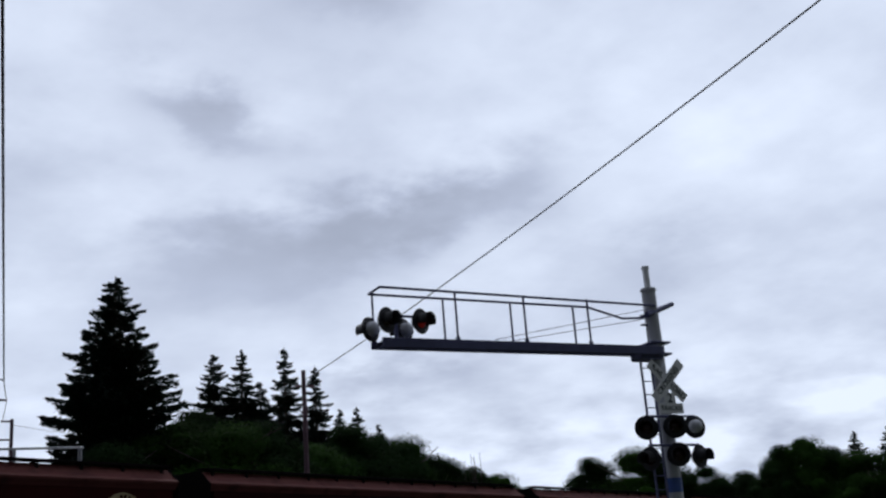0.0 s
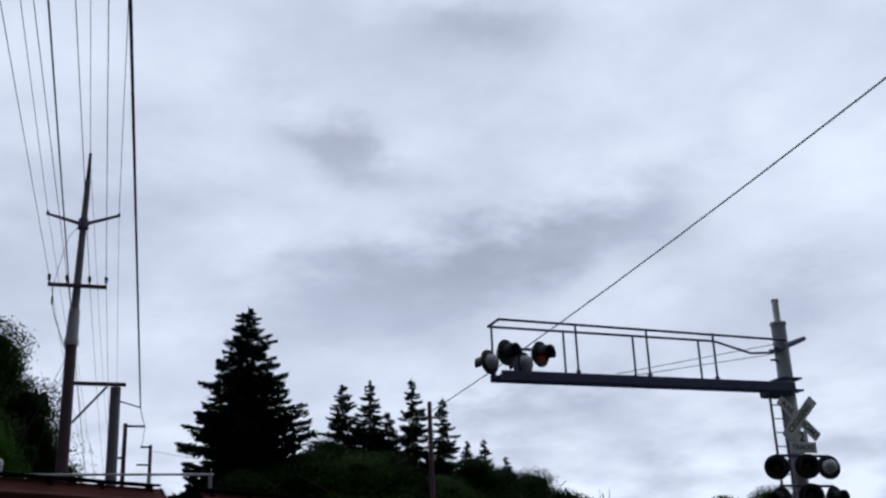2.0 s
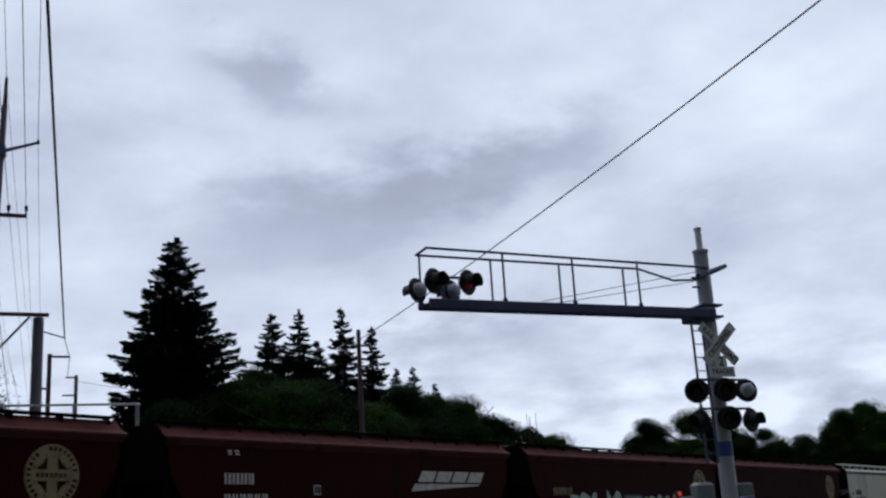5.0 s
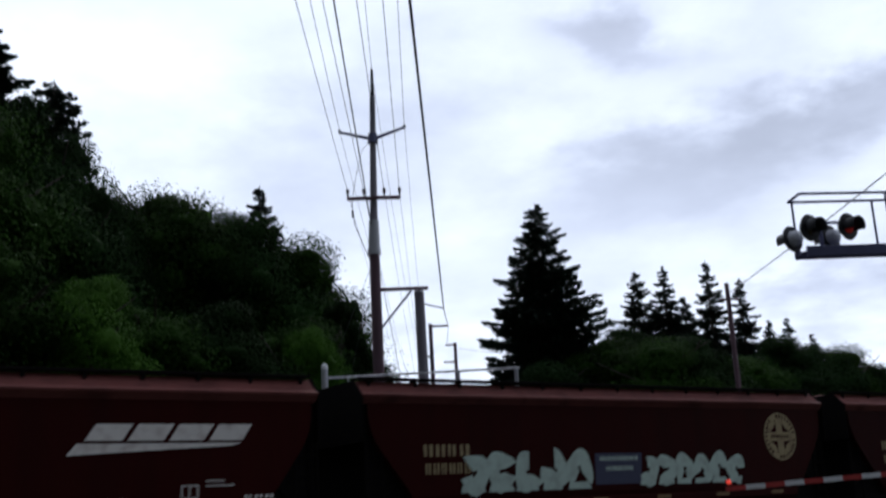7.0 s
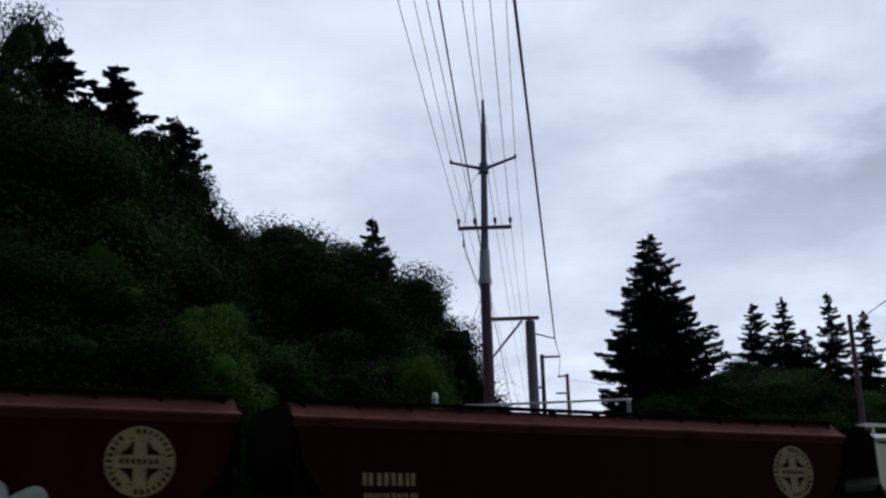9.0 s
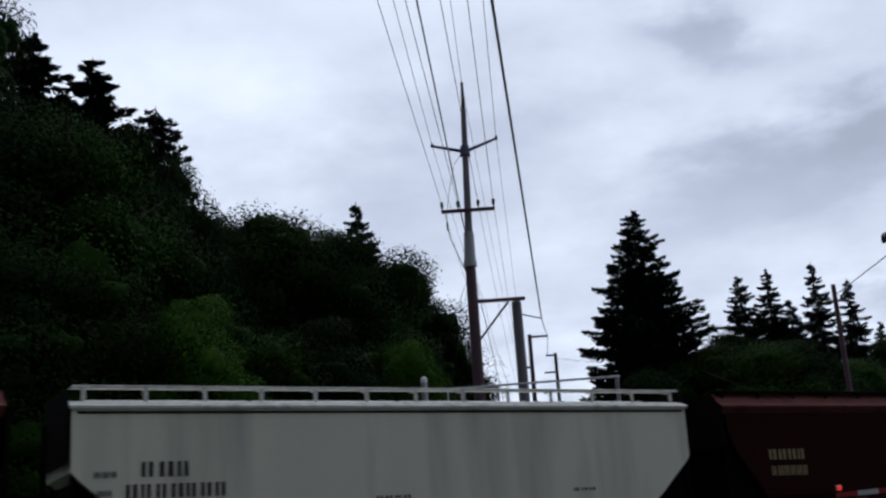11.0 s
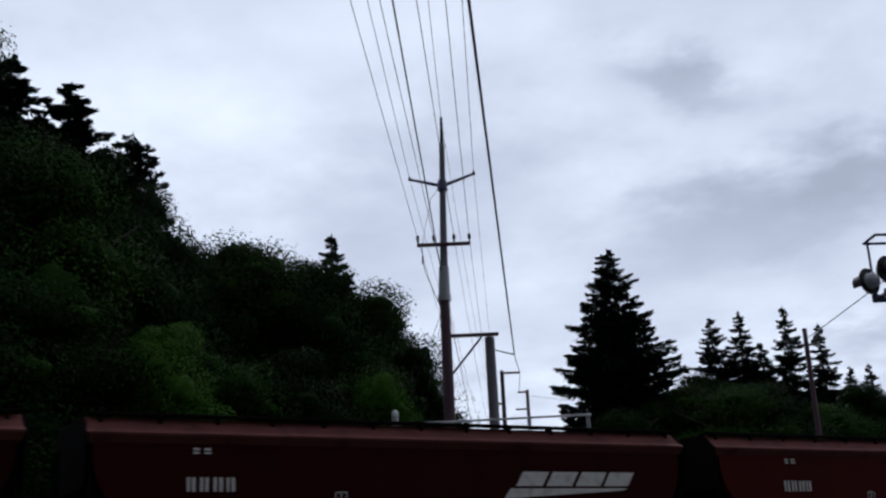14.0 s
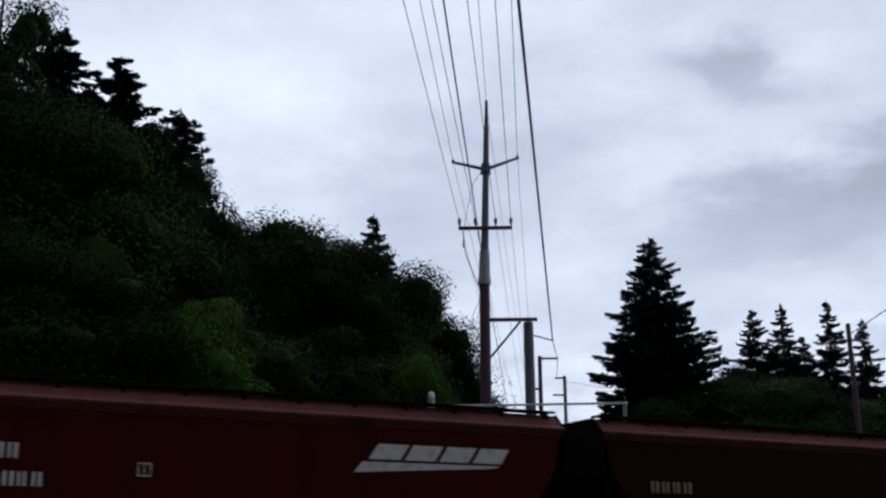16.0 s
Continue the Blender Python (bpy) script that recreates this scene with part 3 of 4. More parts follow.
def hopper_car(kind, number, length, fresh=False, badge_x=6.1, mark_x=2.40, mark_z=2.95, text_x=-5.6):
    """kind: mark (leaning mark), badge (round badge) or pale (light grey car); length over couplers."""
    pale = kind == "pale"
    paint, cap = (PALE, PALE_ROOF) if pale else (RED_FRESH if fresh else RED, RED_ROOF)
    dark = PALE_ROOF if pale else GRIME_SHADE
    k = (length - 1.15) / 16.88                # stretch of the built body
    ends = 8.42 * k - 8.42
    label = {"mark": "oxide-red covered hopper car with a pale leaning mark", "badge": "oxide-red covered hopper car with a round cream badge",
             "pale": "dusty pale grey covered hopper car on the tracks"}[kind]
    car = thing("hopper_car", label, "freight car", group="train of hopper cars")
    part("body", cached(("body", paint.name, k), lambda: body_mesh(paint, pale, k)), paint, car)
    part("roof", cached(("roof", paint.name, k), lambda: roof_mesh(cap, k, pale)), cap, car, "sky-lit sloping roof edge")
    for side in (-1, 1):
        b = part("running_board", cached(("board", side, pale, k), lambda: board_mesh(side, dark, k)), dark, car, "grated roof walkway")
        if side < 0:
            for i in range(13):
                part("bracket", cached(("bracket", pale), lambda: bracket_mesh(dark, 0.13 if pale else 0.0)), dark, b, m=Matrix.Translation(((-8.1 + i * 1.35) * k, -1.34, 4.19)))
    if pale:
        part("eave_gap", cached(("eave", k), lambda: Shape().box(0, -SIDE - 0.008, 3.86, 16.5, 0.016, 0.045).stretch(k).mesh("eave_gap", GRIME_SHADE)), GRIME_SHADE, car, "dark seam under the eave")
    for i in range(4):
        part("hatch_cover", cached(("hatch", pale), lambda: hatch_mesh(cap)), cap, car, m=Matrix.Translation(((-6 + 4 * i) * k, 0, -0.17 if pale else 0)))
    for x in (-3.9, 0, 3.9):
        part("discharge_chute", cached("chute", chute_mesh), GRIME_SHADE, car, m=Matrix.Translation((x, 0, 0)))
    part("side_sill", cached(("sill", paint.name, k), lambda: sill_mesh(paint, k)), paint, car)
    for sg in (-1, 1):
        move = Matrix.Translation((sg * ends, 0, 0))
        part("end_frame", cached(("end", sg), lambda: end_mesh(sg)), GRIME_SHADE, car, m=move)
        part("coupler", cached(("coupler", sg), lambda: coupler_mesh(sg)), GRIME_SHADE, car, m=move)
        part("ladder", cached("ladder", ladder_mesh), GRIME_SHADE, car, m=move @ Matrix.Translation((sg * 8.12, -1.47, 0.75)))
        part("ladder", cached("ladder", ladder_mesh), GRIME_SHADE, car, m=move @ Matrix.Translation((sg * 8.52, -1.1 * sg, 0.75)) @ Matrix.Rotation(radians(90), 4, "Z"))
        truck = part("truck", cached("truck_frame", truck_frame_mesh), GRIME_SHADE, car, m=move @ Matrix.Translation((sg * 6.95, 0, 0)))
        for x in (-0.9, 0.9):
            part("wheelset", cached("wheelset", wheelset_mesh), WHEEL, truck, m=Matrix.Translation((x, 0, 0.46)))
    for i in range(6):
        part("reflector", cached("reflector", lambda: Shape().box(0, 0, 0, 0.50, 0.006, 0.09).mesh("reflector", YELLOW)), YELLOW, car, m=Matrix.Translation(((-5.9 + 2.36 * i) * k, -half_width(1.36) - 0.076, 1.38)))
    if kind == "mark":
        part("painted_mark", cached("mark", slanted_mark), WHITE, car, "pale leaning painted mark", m=side_at(mark_x, mark_z, 0.008) @ Matrix.Diagonal((0.79, 0.74, 1, 1)))
        part("stencil", cached(("num_a", number), lambda: bars_mesh(WHITE, [(0, 0.52, 4, 0.28, 0.29), (0, 0, 6, 0.265, 0.27), (0.12, 1.36, 1, 0.6, 0.05), (0.12, 1.29, 1, 0.6, 0.04)], number)), WHITE, car, m=side_at(text_x, 2.3, 0.008))
        part("stencil", cached("data_a", lambda: bars_mesh(WHITE, [(0.55, 0.34, 6, 0.07, 0.05), (0.55, 0.24, 9, 0.07, 0.05), (1.4, -0.02, 3, 0.24, 0.07), (-3.2, 0.0, 2, 0.3, 0.05), (-1.6, 0.0, 2, 0.3, 0.05)], 3)), WHITE, car, m=side_at(mark_x + 2.0, 1.74, 0.008))
        frame_plate = Shape()
        for q in ([(0, 0), (.55, 0), (.55, .04), (0, .04)], [(0, .4), (.55, .4), (.55, .44), (0, .44)], [(0, .04), (.04, .04), (.04, .4), (0, .4)], [(.51, .04), (.55, .04), (.55, .4), (.51, .4)], [(.25, .1), (.29, .1), (.29, .38), (.25, .38)]):
            frame_plate.plate(q, 0.006, Matrix())
        part("stencil_box", cached("stencil_box", lambda: frame_plate.mesh("stencil_box", WHITE)), WHITE, car, m=side_at(mark_x + 2.0, 1.75, 0.008) @ Matrix.Diagonal((0.68, 0.62, 1, 1)))
        part("stencil_box", cached("stencil_box", None), WHITE, car, m=side_at(text_x + 3.3, 2.55, 0.008) @ Matrix.Diagonal((0.5, 0.6, 1, 1)))
    elif kind == "badge":
        badge = part("round_badge", cached("badge", emblem_mesh), CREAM, car, "faded cream round badge", m=side_at(badge_x, 2.98, 0.010))
        part("badge_stencil", cached("badge_stencil", badge_text_mesh), RED, badge)
        part("stencil", cached(("num_b", number), lambda: bars_mesh(CREAM, [(0, 0.42, 4, 0.345, 0.28), (0.03, 0, 6, 0.225, 0.26)], number)), CREAM, car, m=side_at(-6.5, 2.12, 0.008))
    else:
        part("stencil", cached("num_w", lambda: bars_mesh(BLACKLET, [(0.3, 0.42, 3, 0.36, 0.30), (0.0, 0, 7, 0.30, 0.28), (-.62, 0.42, 3, 0.16, 0.12), (-.55, 0.06, 2, 0.16, 0.12)], 8)), BLACKLET, car, m=side_at(-6.6, 2.15, 0.008))
        part("stencil", cached("data_w", lambda: bars_mesh(BLACKLET, [(0.0, 0.0, 4, 0.22, 0.07), (5.2, 0.0, 3, 0.22, 0.07), (0.1, -0.16, 5, 0.12, 0.05)], 9)), BLACKLET, car, m=side_at(-1.2, 1.95, 0.008))
    return car


# car kind by place in the train, first to pass first
CARS = {-2: "mark", -1: "badge", 0: "badge", 1: "mark", 2: "badge", 3: "mark", 4: "badge", 5: "badge", 6: "pale", 7: "badge", 8: "mark", 9: "mark", 10: "badge", 11: "mark", 12: "badge", 13: "mark"}
# how far each coupling stands off the even spacing: the cars differ in length
COUPLINGS = {-1: -0.09, 0: 0.49, 1: -0.27, 2: 0.06, 3: -0.57, 4: -0.09, 5: 0.40, 6: 0.07, 7: 0.29, 8: -0.20, 9: -0.08}
SPECIAL = {1: dict(fresh=True, mark_x=3.52, mark_z=3.08, text_x=-4.85), 7: dict(badge_x=5.35), 9: dict(fresh=True, mark_x=2.82, mark_z=3.08, text_x=-5.5)}


def coupling(place):
    return 37.652 + PITCH * place + COUPLINGS.get(place, 0.0)


TRAIN = {}
for place, kind in CARS.items():
    TRAIN[place] = hopper_car(kind, place + 20, coupling(place) - coupling(place - 1), **SPECIAL.get(place, {}))
car = TRAIN[4]
tagged(car, "oxide-red hopper car covered in mint spray paint strokes")
part("spray_paint", sprayed_mesh(MINT, -5.5, -1.35, 1.66, 2.62, 5, 3), MINT, car, "mint green spray paint", m=side_at(0, 0, 0.016))
part("spray_paint", sprayed_mesh(MINT, 0.3, 4.4, 1.70, 2.50, 6, 11), MINT, car, "mint green spray paint", m=side_at(0, 0, 0.016))
patch = Shape().plate([(-1.25, 1.75), (0.35, 1.75), (0.45, 2.56), (-1.2, 2.56)], 0.004, Matrix())
part("sprayed_patch", patch, NAVY, car, "dark blue spray paint", m=side_at(0, 0, 0.010))
part("stencil", bars_mesh(MINT, [(-1.05, 2.36, 7, 0.2, 0.12), (-0.85, 2.10, 5, 0.2, 0.12)], 5), MINT, car, m=side_at(0, 0, 0.018))
car = TRAIN[0]
tagged(car, "oxide-red hopper car with a round badge and pale scrawls")
part("thin_scrawl", thin_scrawl_mesh(WHITE, -5, 6.0, 1.62, 2.3, 130, 6), WHITE, car, "thin pale spray scrawl", m=side_at(0, 0, 0.012))
part("thin_scrawl", thin_scrawl_mesh(WHITE, 7.3, 7.65, 2.7, 3.5, 26, 9), WHITE, car, "thin pale spray scrawl", m=side_at(0, 0, 0.012))

# ---- crossing signals ----
MAST = at(36.78, 28.5)
TIP = Vector((9.2, 22.72, 0))
BEAM = (TIP - MAST).normalized()               # along the arm, away from the mast
TOWARD = Vector((BEAM.y, -BEAM.x, 0)).normalized()
if TOWARD.y > 0:
    TOWARD = -TOWARD                           # towards waiting traffic


def lamp_unit(parent, place, facing, lit=None):
    """A flashing-light unit: round backboard, hood, lens, housing, arm stub."""
    f = Vector((facing.x, facing.y, -0.06)).normalized()
    m = Matrix.Translation(place) @ f.to_track_quat("Z", "Y").to_matrix().to_4x4()
    unit = part("flasher", Shape().lathe([(0.0, -0.01), (0.295, -0.012), (0.30, 0.0), (0.295, 0.012), (0.17, 0.014)], 32, m), BLACK, parent, "round black backboard")
    part("housing", Shape().lathe([(0.0, -0.22), (0.09, -0.21), (0.16, -0.16), (0.175, -0.02)], 24, m), SILVER, unit, smooth=True)
    part("lens", Shape().lathe([(0.0, 0.05), (0.09, 0.042), (0.155, 0.015)], 24, m), lit or LENS, unit, "glowing red lens" if lit else "dark red lens", smooth=True)
    hood = Shape()
    up = m.to_3x3().inverted() @ Vector((0, 0, 1))
    a = math.degrees(math.atan2(up.y, up.x))
    hood.lathe([(0.175, 0.012), (0.182, 0.30), (0.19, 0.30), (0.183, 0.012)], 20, m, (a - 118, a + 118))
    part("hood", hood, BLACK, unit, smooth=True)
    return unit


def make_cantilever():
    g = thing("crossing_signal", "silver railway crossing mast with a cantilever walkway and flashers", "crossing signal")
    b = MAST.copy()
    base = ground_height(b.x, b.y)
    mast = Shape().tube((b.x, b.y, base), (b.x, b.y, 8.35), 0.21, 0.185, 24)
    part("mast", mast, SILVER, g, "galvanised round mast", smooth=False)
    part("mast_cap", Shape().tube((b.x, b.y, 8.35), (b.x, b.y, 8.42), 0.21, 0.20, 24), SILVER, g)
    part("antenna_stub", Shape().tube((b.x, b.y, 8.42), (b.x, b.y, 9.0), 0.085, 0.085, 16).tube((b.x, b.y, 8.97), (b.x, b.y, 9.03), 0.1, 0.1, 16), SIGN, g)
    part("base_plate", Shape().box(b.x, b.y, base + 0.04, 0.75, 0.75, 0.08, 0.02).box(b.x, b.y, base - 0.1, 1.1, 1.1, 0.3, 0.03), SILVER, g)
    z0 = 6.68
    width = 0.66
    side = {1: TOWARD * width / 2, -1: -TOWARD * width / 2}
    length = (TIP - MAST).length
    turn = math.atan2(BEAM.y, BEAM.x)
    rot = Matrix.Rotation(turn, 3, "Z")
    mid = MAST + BEAM * length / 2
    for sg, off in side.items():
        p = mid + off
        part("walkway_beam", Shape().box(p.x, p.y, z0 + (0.06 if sg < 0 else 0.0), length, 0.07, 0.23 if sg > 0 else 0.17, 0.012, rot), DARKSTEEL, g)
    deck = Shape()
    for i in range(40):
        p = MAST + BEAM * (length * (i + 0.5) / 40)
        deck.box(p.x, p.y, z0 + 0.05, 0.10, width, 0.03, 0, rot)
    part("walkway_deck", deck, DARKSTEEL, g, "open steel grating")
    ztop, rise = 7.93, 0.05
    for sg, off in side.items():
        rail_shape = Shape()
        start = TIP + off
        if sg > 0:
            pts = [start + Vector((0, 0, ztop + rise)), MAST + off * 0.6 + Vector((0, 0, ztop - 0.02))]
        else:
            pts = [start + Vector((0, 0, ztop + rise)), MAST + BEAM * 1.75 + off + Vector((0, 0, ztop)), MAST + BEAM * 0.75 + off * 0.8 + Vector((0, 0, ztop - 0.28)), MAST + off * 0.4 + Vector((0, 0, ztop - 0.26))]
        rail_shape.pipe(pts, 0.032, 8)
        part("hand_rail", rail_shape, DARKSTEEL, g)
        for k in (0.01, 0.245, 0.483, 0.718):
            p = TIP - BEAM * (length * k) + off
            if k == 0.01 and sg > 0:
                continue
            part("rail_post", Shape().tube(p + Vector((0, 0, z0)), p + Vector((0, 0, ztop + rise * (1 - k))), 0.028, n=8).box(p.x, p.y, z0 + 0.12, 0.1, 0.05, 0.12), DARKSTEEL, g)
    part("end_rail", Shape().tube(TIP + side[1] + Vector((0, 0, ztop + rise)), TIP + side[-1] + Vector((0, 0, ztop + rise)), 0.032, n=8), DARKSTEEL, g)
    for sg, zt in ((1, 7.82), (-1, 7.62)):
        part("tie_rod", Shape().tube(MAST + BEAM * 0.2 + side[sg] * 0.5 + Vector((0, 0, zt)), TIP - BEAM * (length * 0.37) + side[sg] + Vector((0, 0, z0 + 0.14)), 0.009, n=6), DARKSTEEL, g, "thin steel tie rod")
    clamps = Shape()
    for z in (z0 - 0.05, z0 + 0.25):
        clamps.box(b.x, b.y, z, 0.62, 0.52, 0.05, 0.01, rot)
    clamps.box(*(MAST + BEAM * 0.32 + Vector((0, 0, z0 - 0.05))), 0.7, 0.5, 0.3, 0.03, rot)
    part("arm_clamp", clamps, DARKSTEEL, g)
    q = MAST + Vector((0, 0, ztop - 0.2))
    part("hanger_bracket", Shape().tube(q + BEAM * 0.3 + TOWARD * 0.2 - Vector((0, 0, 0.08)), q - BEAM * 0.82 - TOWARD * 0.1 + Vector((0, 0, 0.34)), 0.085, 0.06, 10), DARKSTEEL, g)
    for z in (z0 + 0.75, z0 + 1.0):
        part("step_bracket", Shape().box(*(MAST + BEAM * 0.25 + Vector((0, 0, z))), 0.22, 0.1, 0.04, 0.01, rot), DARKSTEEL, g)
    # flashers on the arm
    zc = 7.14
    pipe = Shape().tube(TIP - BEAM * 0.1 + Vector((0, 0, zc + 0.25)), TIP - BEAM * 0.95 + Vector((0, 0, zc + 0.25)), 0.035)
    pipe.tube(TIP - BEAM * 0.5 + Vector((0, 0, z0)), TIP - BEAM * 0.5 + Vector((0, 0, zc + 0.25)), 0.05)
    part("flasher_arm", pipe, DARKSTEEL, g)
    face = (TOWARD * 1.0 - BEAM * 0.5).normalized()
    for k, lit in ((0.10, None), (0.95, LIT)):
        lamp_unit(g, TIP - BEAM * k + TOWARD * 0.42 + Vector((0, 0, zc + 0.04)), face, lit)
    for k in (-0.04, 0.82):
        lamp_unit(g, TIP - BEAM * k - TOWARD * 0.25 + Vector((0, 0, zc - 0.03)), -face)
    # crossbuck
    sx = TOWARD.cross(Vector((0, 0, 1)))
    if sx.dot(BEAM) > 0:
        sx = -sx
    front = MAST + TOWARD * 0.34 + BEAM * 0.05
    cz = 5.89

    def sign_pose(z, spin, lift=0.0):
        m = Matrix((sx, Vector((0, 0, 1)), TOWARD)).transposed().to_4x4()
        return Matrix.Translation(front + TOWARD * lift + Vector((0, 0, z))) @ m @ Matrix.Rotation(radians(spin), 4, "Z")

    for spin, words, lift in ((-43, ("RAIL", "ROAD"), 0.0), (45, ("CROSSING",), 0.03)):
        m = sign_pose(cz, spin, lift)
        out = [(-.68, -.115), (-.655, -.135), (.655, -.135), (.68, -.115), (.68, .115), (.655, .135), (-.655, .135), (-.68, .115)]
        blade = part("crossbuck_blade", Shape().plate(out, 0.012, Matrix()), SIGN, g, "white blade with black words", m=m)
        if len(words) == 1:
            lettering(words[0], 0.20, LETTER, blade, Matrix.Translation((0, 0, 0.016)))
        else:
            for w, x in zip(words, (-0.37, 0.37)):
                lettering(w, 0.20, LETTER, blade, Matrix.Translation((x, 0, 0.016)))
    num = part("track_count_plate", Shape().plate([(-.17, -.17), (.17, -.17), (.17, .15), (-.17, .15)], 0.012, Matrix()), SIGN, g, m=sign_pose(cz - 0.46, 0, 0.015))
    lettering("2", 0.32, LETTER, num, Matrix.Translation((0, 0, 0.016)))
    sign = part("tracks_plate", Shape().plate([(-.38, -.13), (.38, -.13), (.38, .13), (-.38, .13)], 0.012, Matrix()), SIGN, g, m=sign_pose(cz - 0.71, 0, 0.02))
    lettering("TRACKS", 0.17, LETTER, sign, Matrix.Translation((0, 0, 0.016)))
    # flashers on the mast
    for z, lits in ((4.68, (0, 0)), (3.96, (0, 1))):
        part("flasher_arm", Shape().tube(front - sx * 0.82 + Vector((0, 0, z + 0.3)), front + sx * 0.72 + Vector((0, 0, z + 0.3)), 0.035), DARKSTEEL, g)
    left, right = front - sx * 0.82, front + sx * 0.72
    f1 = (TOWARD - sx * 0.6).normalized()
    lamp_unit(g, left + Vector((0, 0, 4.70)), (TOWARD - sx * 0.9).normalized())
    lamp_unit(g, front + TOWARD * 0.08 + Vector((0, 0, 4.72)), f1)
    lamp_unit(g, right + sx * 0.2 - TOWARD * 0.3 + Vector((0, 0, 4.76)), (-TOWARD + sx * 0.25).normalized())
    lamp_unit(g, left + Vector((0, 0, 3.94)), (TOWARD * 0.3 - sx * 1.0).normalized())
    lamp_unit(g, front + TOWARD * 0.08 + Vector((0, 0, 4.02)), f1)
    lamp_unit(g, right + Vector((0, 0, 3.97)), (TOWARD + sx * 0.25).normalized())
    # ladder on the mast
    lp = MAST + BEAM * 0.62 + TOWARD * 0.1
    lad = Shape()
    for k in (-0.0, 0.32):
        p = lp - BEAM * k
        lad.box(p.x, p.y, 4.7, 0.05, 0.06, 3.5, 0.01, rot)
    for i in range(10):
        z = 3.2 + i * 0.34
        lad.tube(lp + Vector((0, 0, z)), lp - BEAM * 0.32 + Vector((0, 0, z)), 0.014, n=6)
    part("ladder", lad, DARKSTEEL, g)
    part("blue_plate", Shape().lathe([(0.208, 0), (0.208, 0.36)], 24, Matrix.Translation((b.x, b.y, 3.12))), BLUE, g, "blue identification band")
    part("junction_box", Shape().box(*(MAST - BEAM * 0.42 + Vector((0, 0, 2.15))), 0.42, 0.3, 0.62, 0.03, rot), BOX, g)


def make_gate():
    pivot = Vector((15.5, 22.1, 2.12))
    tip = Vector((6.70, 21.9, 1.79))
    g = thing("crossing_gate", "lowered red and white crossing gate arm beside its machine", "crossing gate")
    gz = ground_height(pivot.x, pivot.y)
    part("gate_post", Shape().tube((pivot.x + 0.3, pivot.y + 0.25, gz), (pivot.x + 0.3, pivot.y + 0.25, 2.3), 0.10, 0.10, 16), SILVER, g)
    part("gate_machine", Shape().box(pivot.x + 0.3, pivot.y + 0.05, 2.15, 0.48, 0.42, 0.66, 0.07), BOX, g, "light grey gate machine housing")
    part("counterweight", Shape().box(pivot.x + 0.95, pivot.y - 0.28, 1.98, 0.85, 0.1, 0.16, 0.02).box(pivot.x + 1.3, pivot.y - 0.28, 1.9, 0.35, 0.2, 0.4, 0.03), DARKSTEEL, g)
    d = tip - pivot
    n, L = 22, (tip - pivot).length
    rot = d.to_track_quat("X", "Z").to_matrix()
    for i in range(n):
        c = pivot + d * ((i + 0.5) / n)
        part("gate_stripe", Shape().box(c.x, c.y, c.z, L / n, 0.05, 0.12 - 0.03 * i / n, 0.0, rot), GATE_RED if i % 2 else GATE_WHITE, g)
    for k in (0.05, 0.55, 0.995):
        c = pivot + d * k + Vector((0, 0, 0.13))
        lamp = part("gate_light", Shape().box(c.x, c.y, c.z, 0.10, 0.14, 0.12, 0.02), BLACK, g)
        part("lens", Shape().lathe([(0.0, 0.03), (0.04, 0.02), (0.055, 0.0)], 14, Matrix.Translation(c + Vector((0, -0.075, 0))) @ Matrix.Rotation(radians(90), 4, "X")), TAIL, lamp, "glowing red lens")


make_cantilever()
make_gate()


def make_far_cantilever():
    """The signal for the other direction; its handrails show over the train."""
    g = thing("crossing_signal", "far crossing signal with grey handrails beyond the train", "crossing signal")
    y, x0, x1 = 40.0, -2.05, 5.05
    part("mast", Shape().tube((x0, y, 0.25), (x0, y, 7.1), 0.15, 0.12, 20), SILVER, g)
    part("mast_cap", Shape().lathe([(0.12, 7.1), (0.125, 7.22), (0.09, 7.31), (0.0, 7.34)], 16, Matrix.Translation((x0, y, 0))), SIGN, g, "white rounded cap")
    for dy in (-0.33, 0.33):
        part("walkway_beam", Shape().box((x0 + x1) / 2, y + dy, 5.55, x1 - x0, 0.07, 0.17, 0.01), DARKSTEEL, g)
        part("hand_rail", Shape().tube((x0, y + dy, 6.80 + dy * 0.2), (x1, y + dy, 6.86 + dy * 0.2), 0.022, n=8), SILVER, g)
        for k in (0.12, 0.38, 0.69, 0.99):
            part("rail_post", Shape().tube((x0 + (x1 - x0) * k, y + dy, 5.5), (x0 + (x1 - x0) * k, y + dy, 6.84 + dy * 0.2), 0.028, n=8), SILVER, g)
    for k in (-0.6, 0.6):
        lamp_unit(g, Vector((x0 + k, y - 0.4, 3.9)), Vector((0.05, -1, 0)), BEACON if k > 0 else None)
    part("flasher_arm", Shape().tube((x0 - 0.65, y - 0.3, 3.9), (x0 + 0.65, y - 0.3, 3.9), 0.035), DARKSTEEL, g)
    part("end_rail", Shape().tube((x1, y - 0.33, 6.8), (x1, y + 0.33, 6.92), 0.03, n=8), SILVER, g)


def make_cabinet():
    g = thing("equipment_cabinet", "light grey trackside equipment cabinet on a concrete pad", "cabinet")
    p = at(-10.1, 34.0)
    part("body", Shape().box(p.x, p.y, 1.55, 1.7, 1.3, 2.3, 0.04), BOX, g)
    part("roof", Shape().box(p.x, p.y, 2.75, 1.9, 1.5, 0.12, 0.03), BOX, g)
    part("pad", Shape().box(p.x, p.y, 0.32, 2.1, 1.7, 0.2, 0.02), SILVER, g, "concrete pad")
    part("door", Shape().box(p.x, p.y - 0.665, 1.5, 0.9, 0.03, 1.9, 0.01), BOX, g)


make_far_cantilever()
make_cabinet()

# ---- poles and wires ----


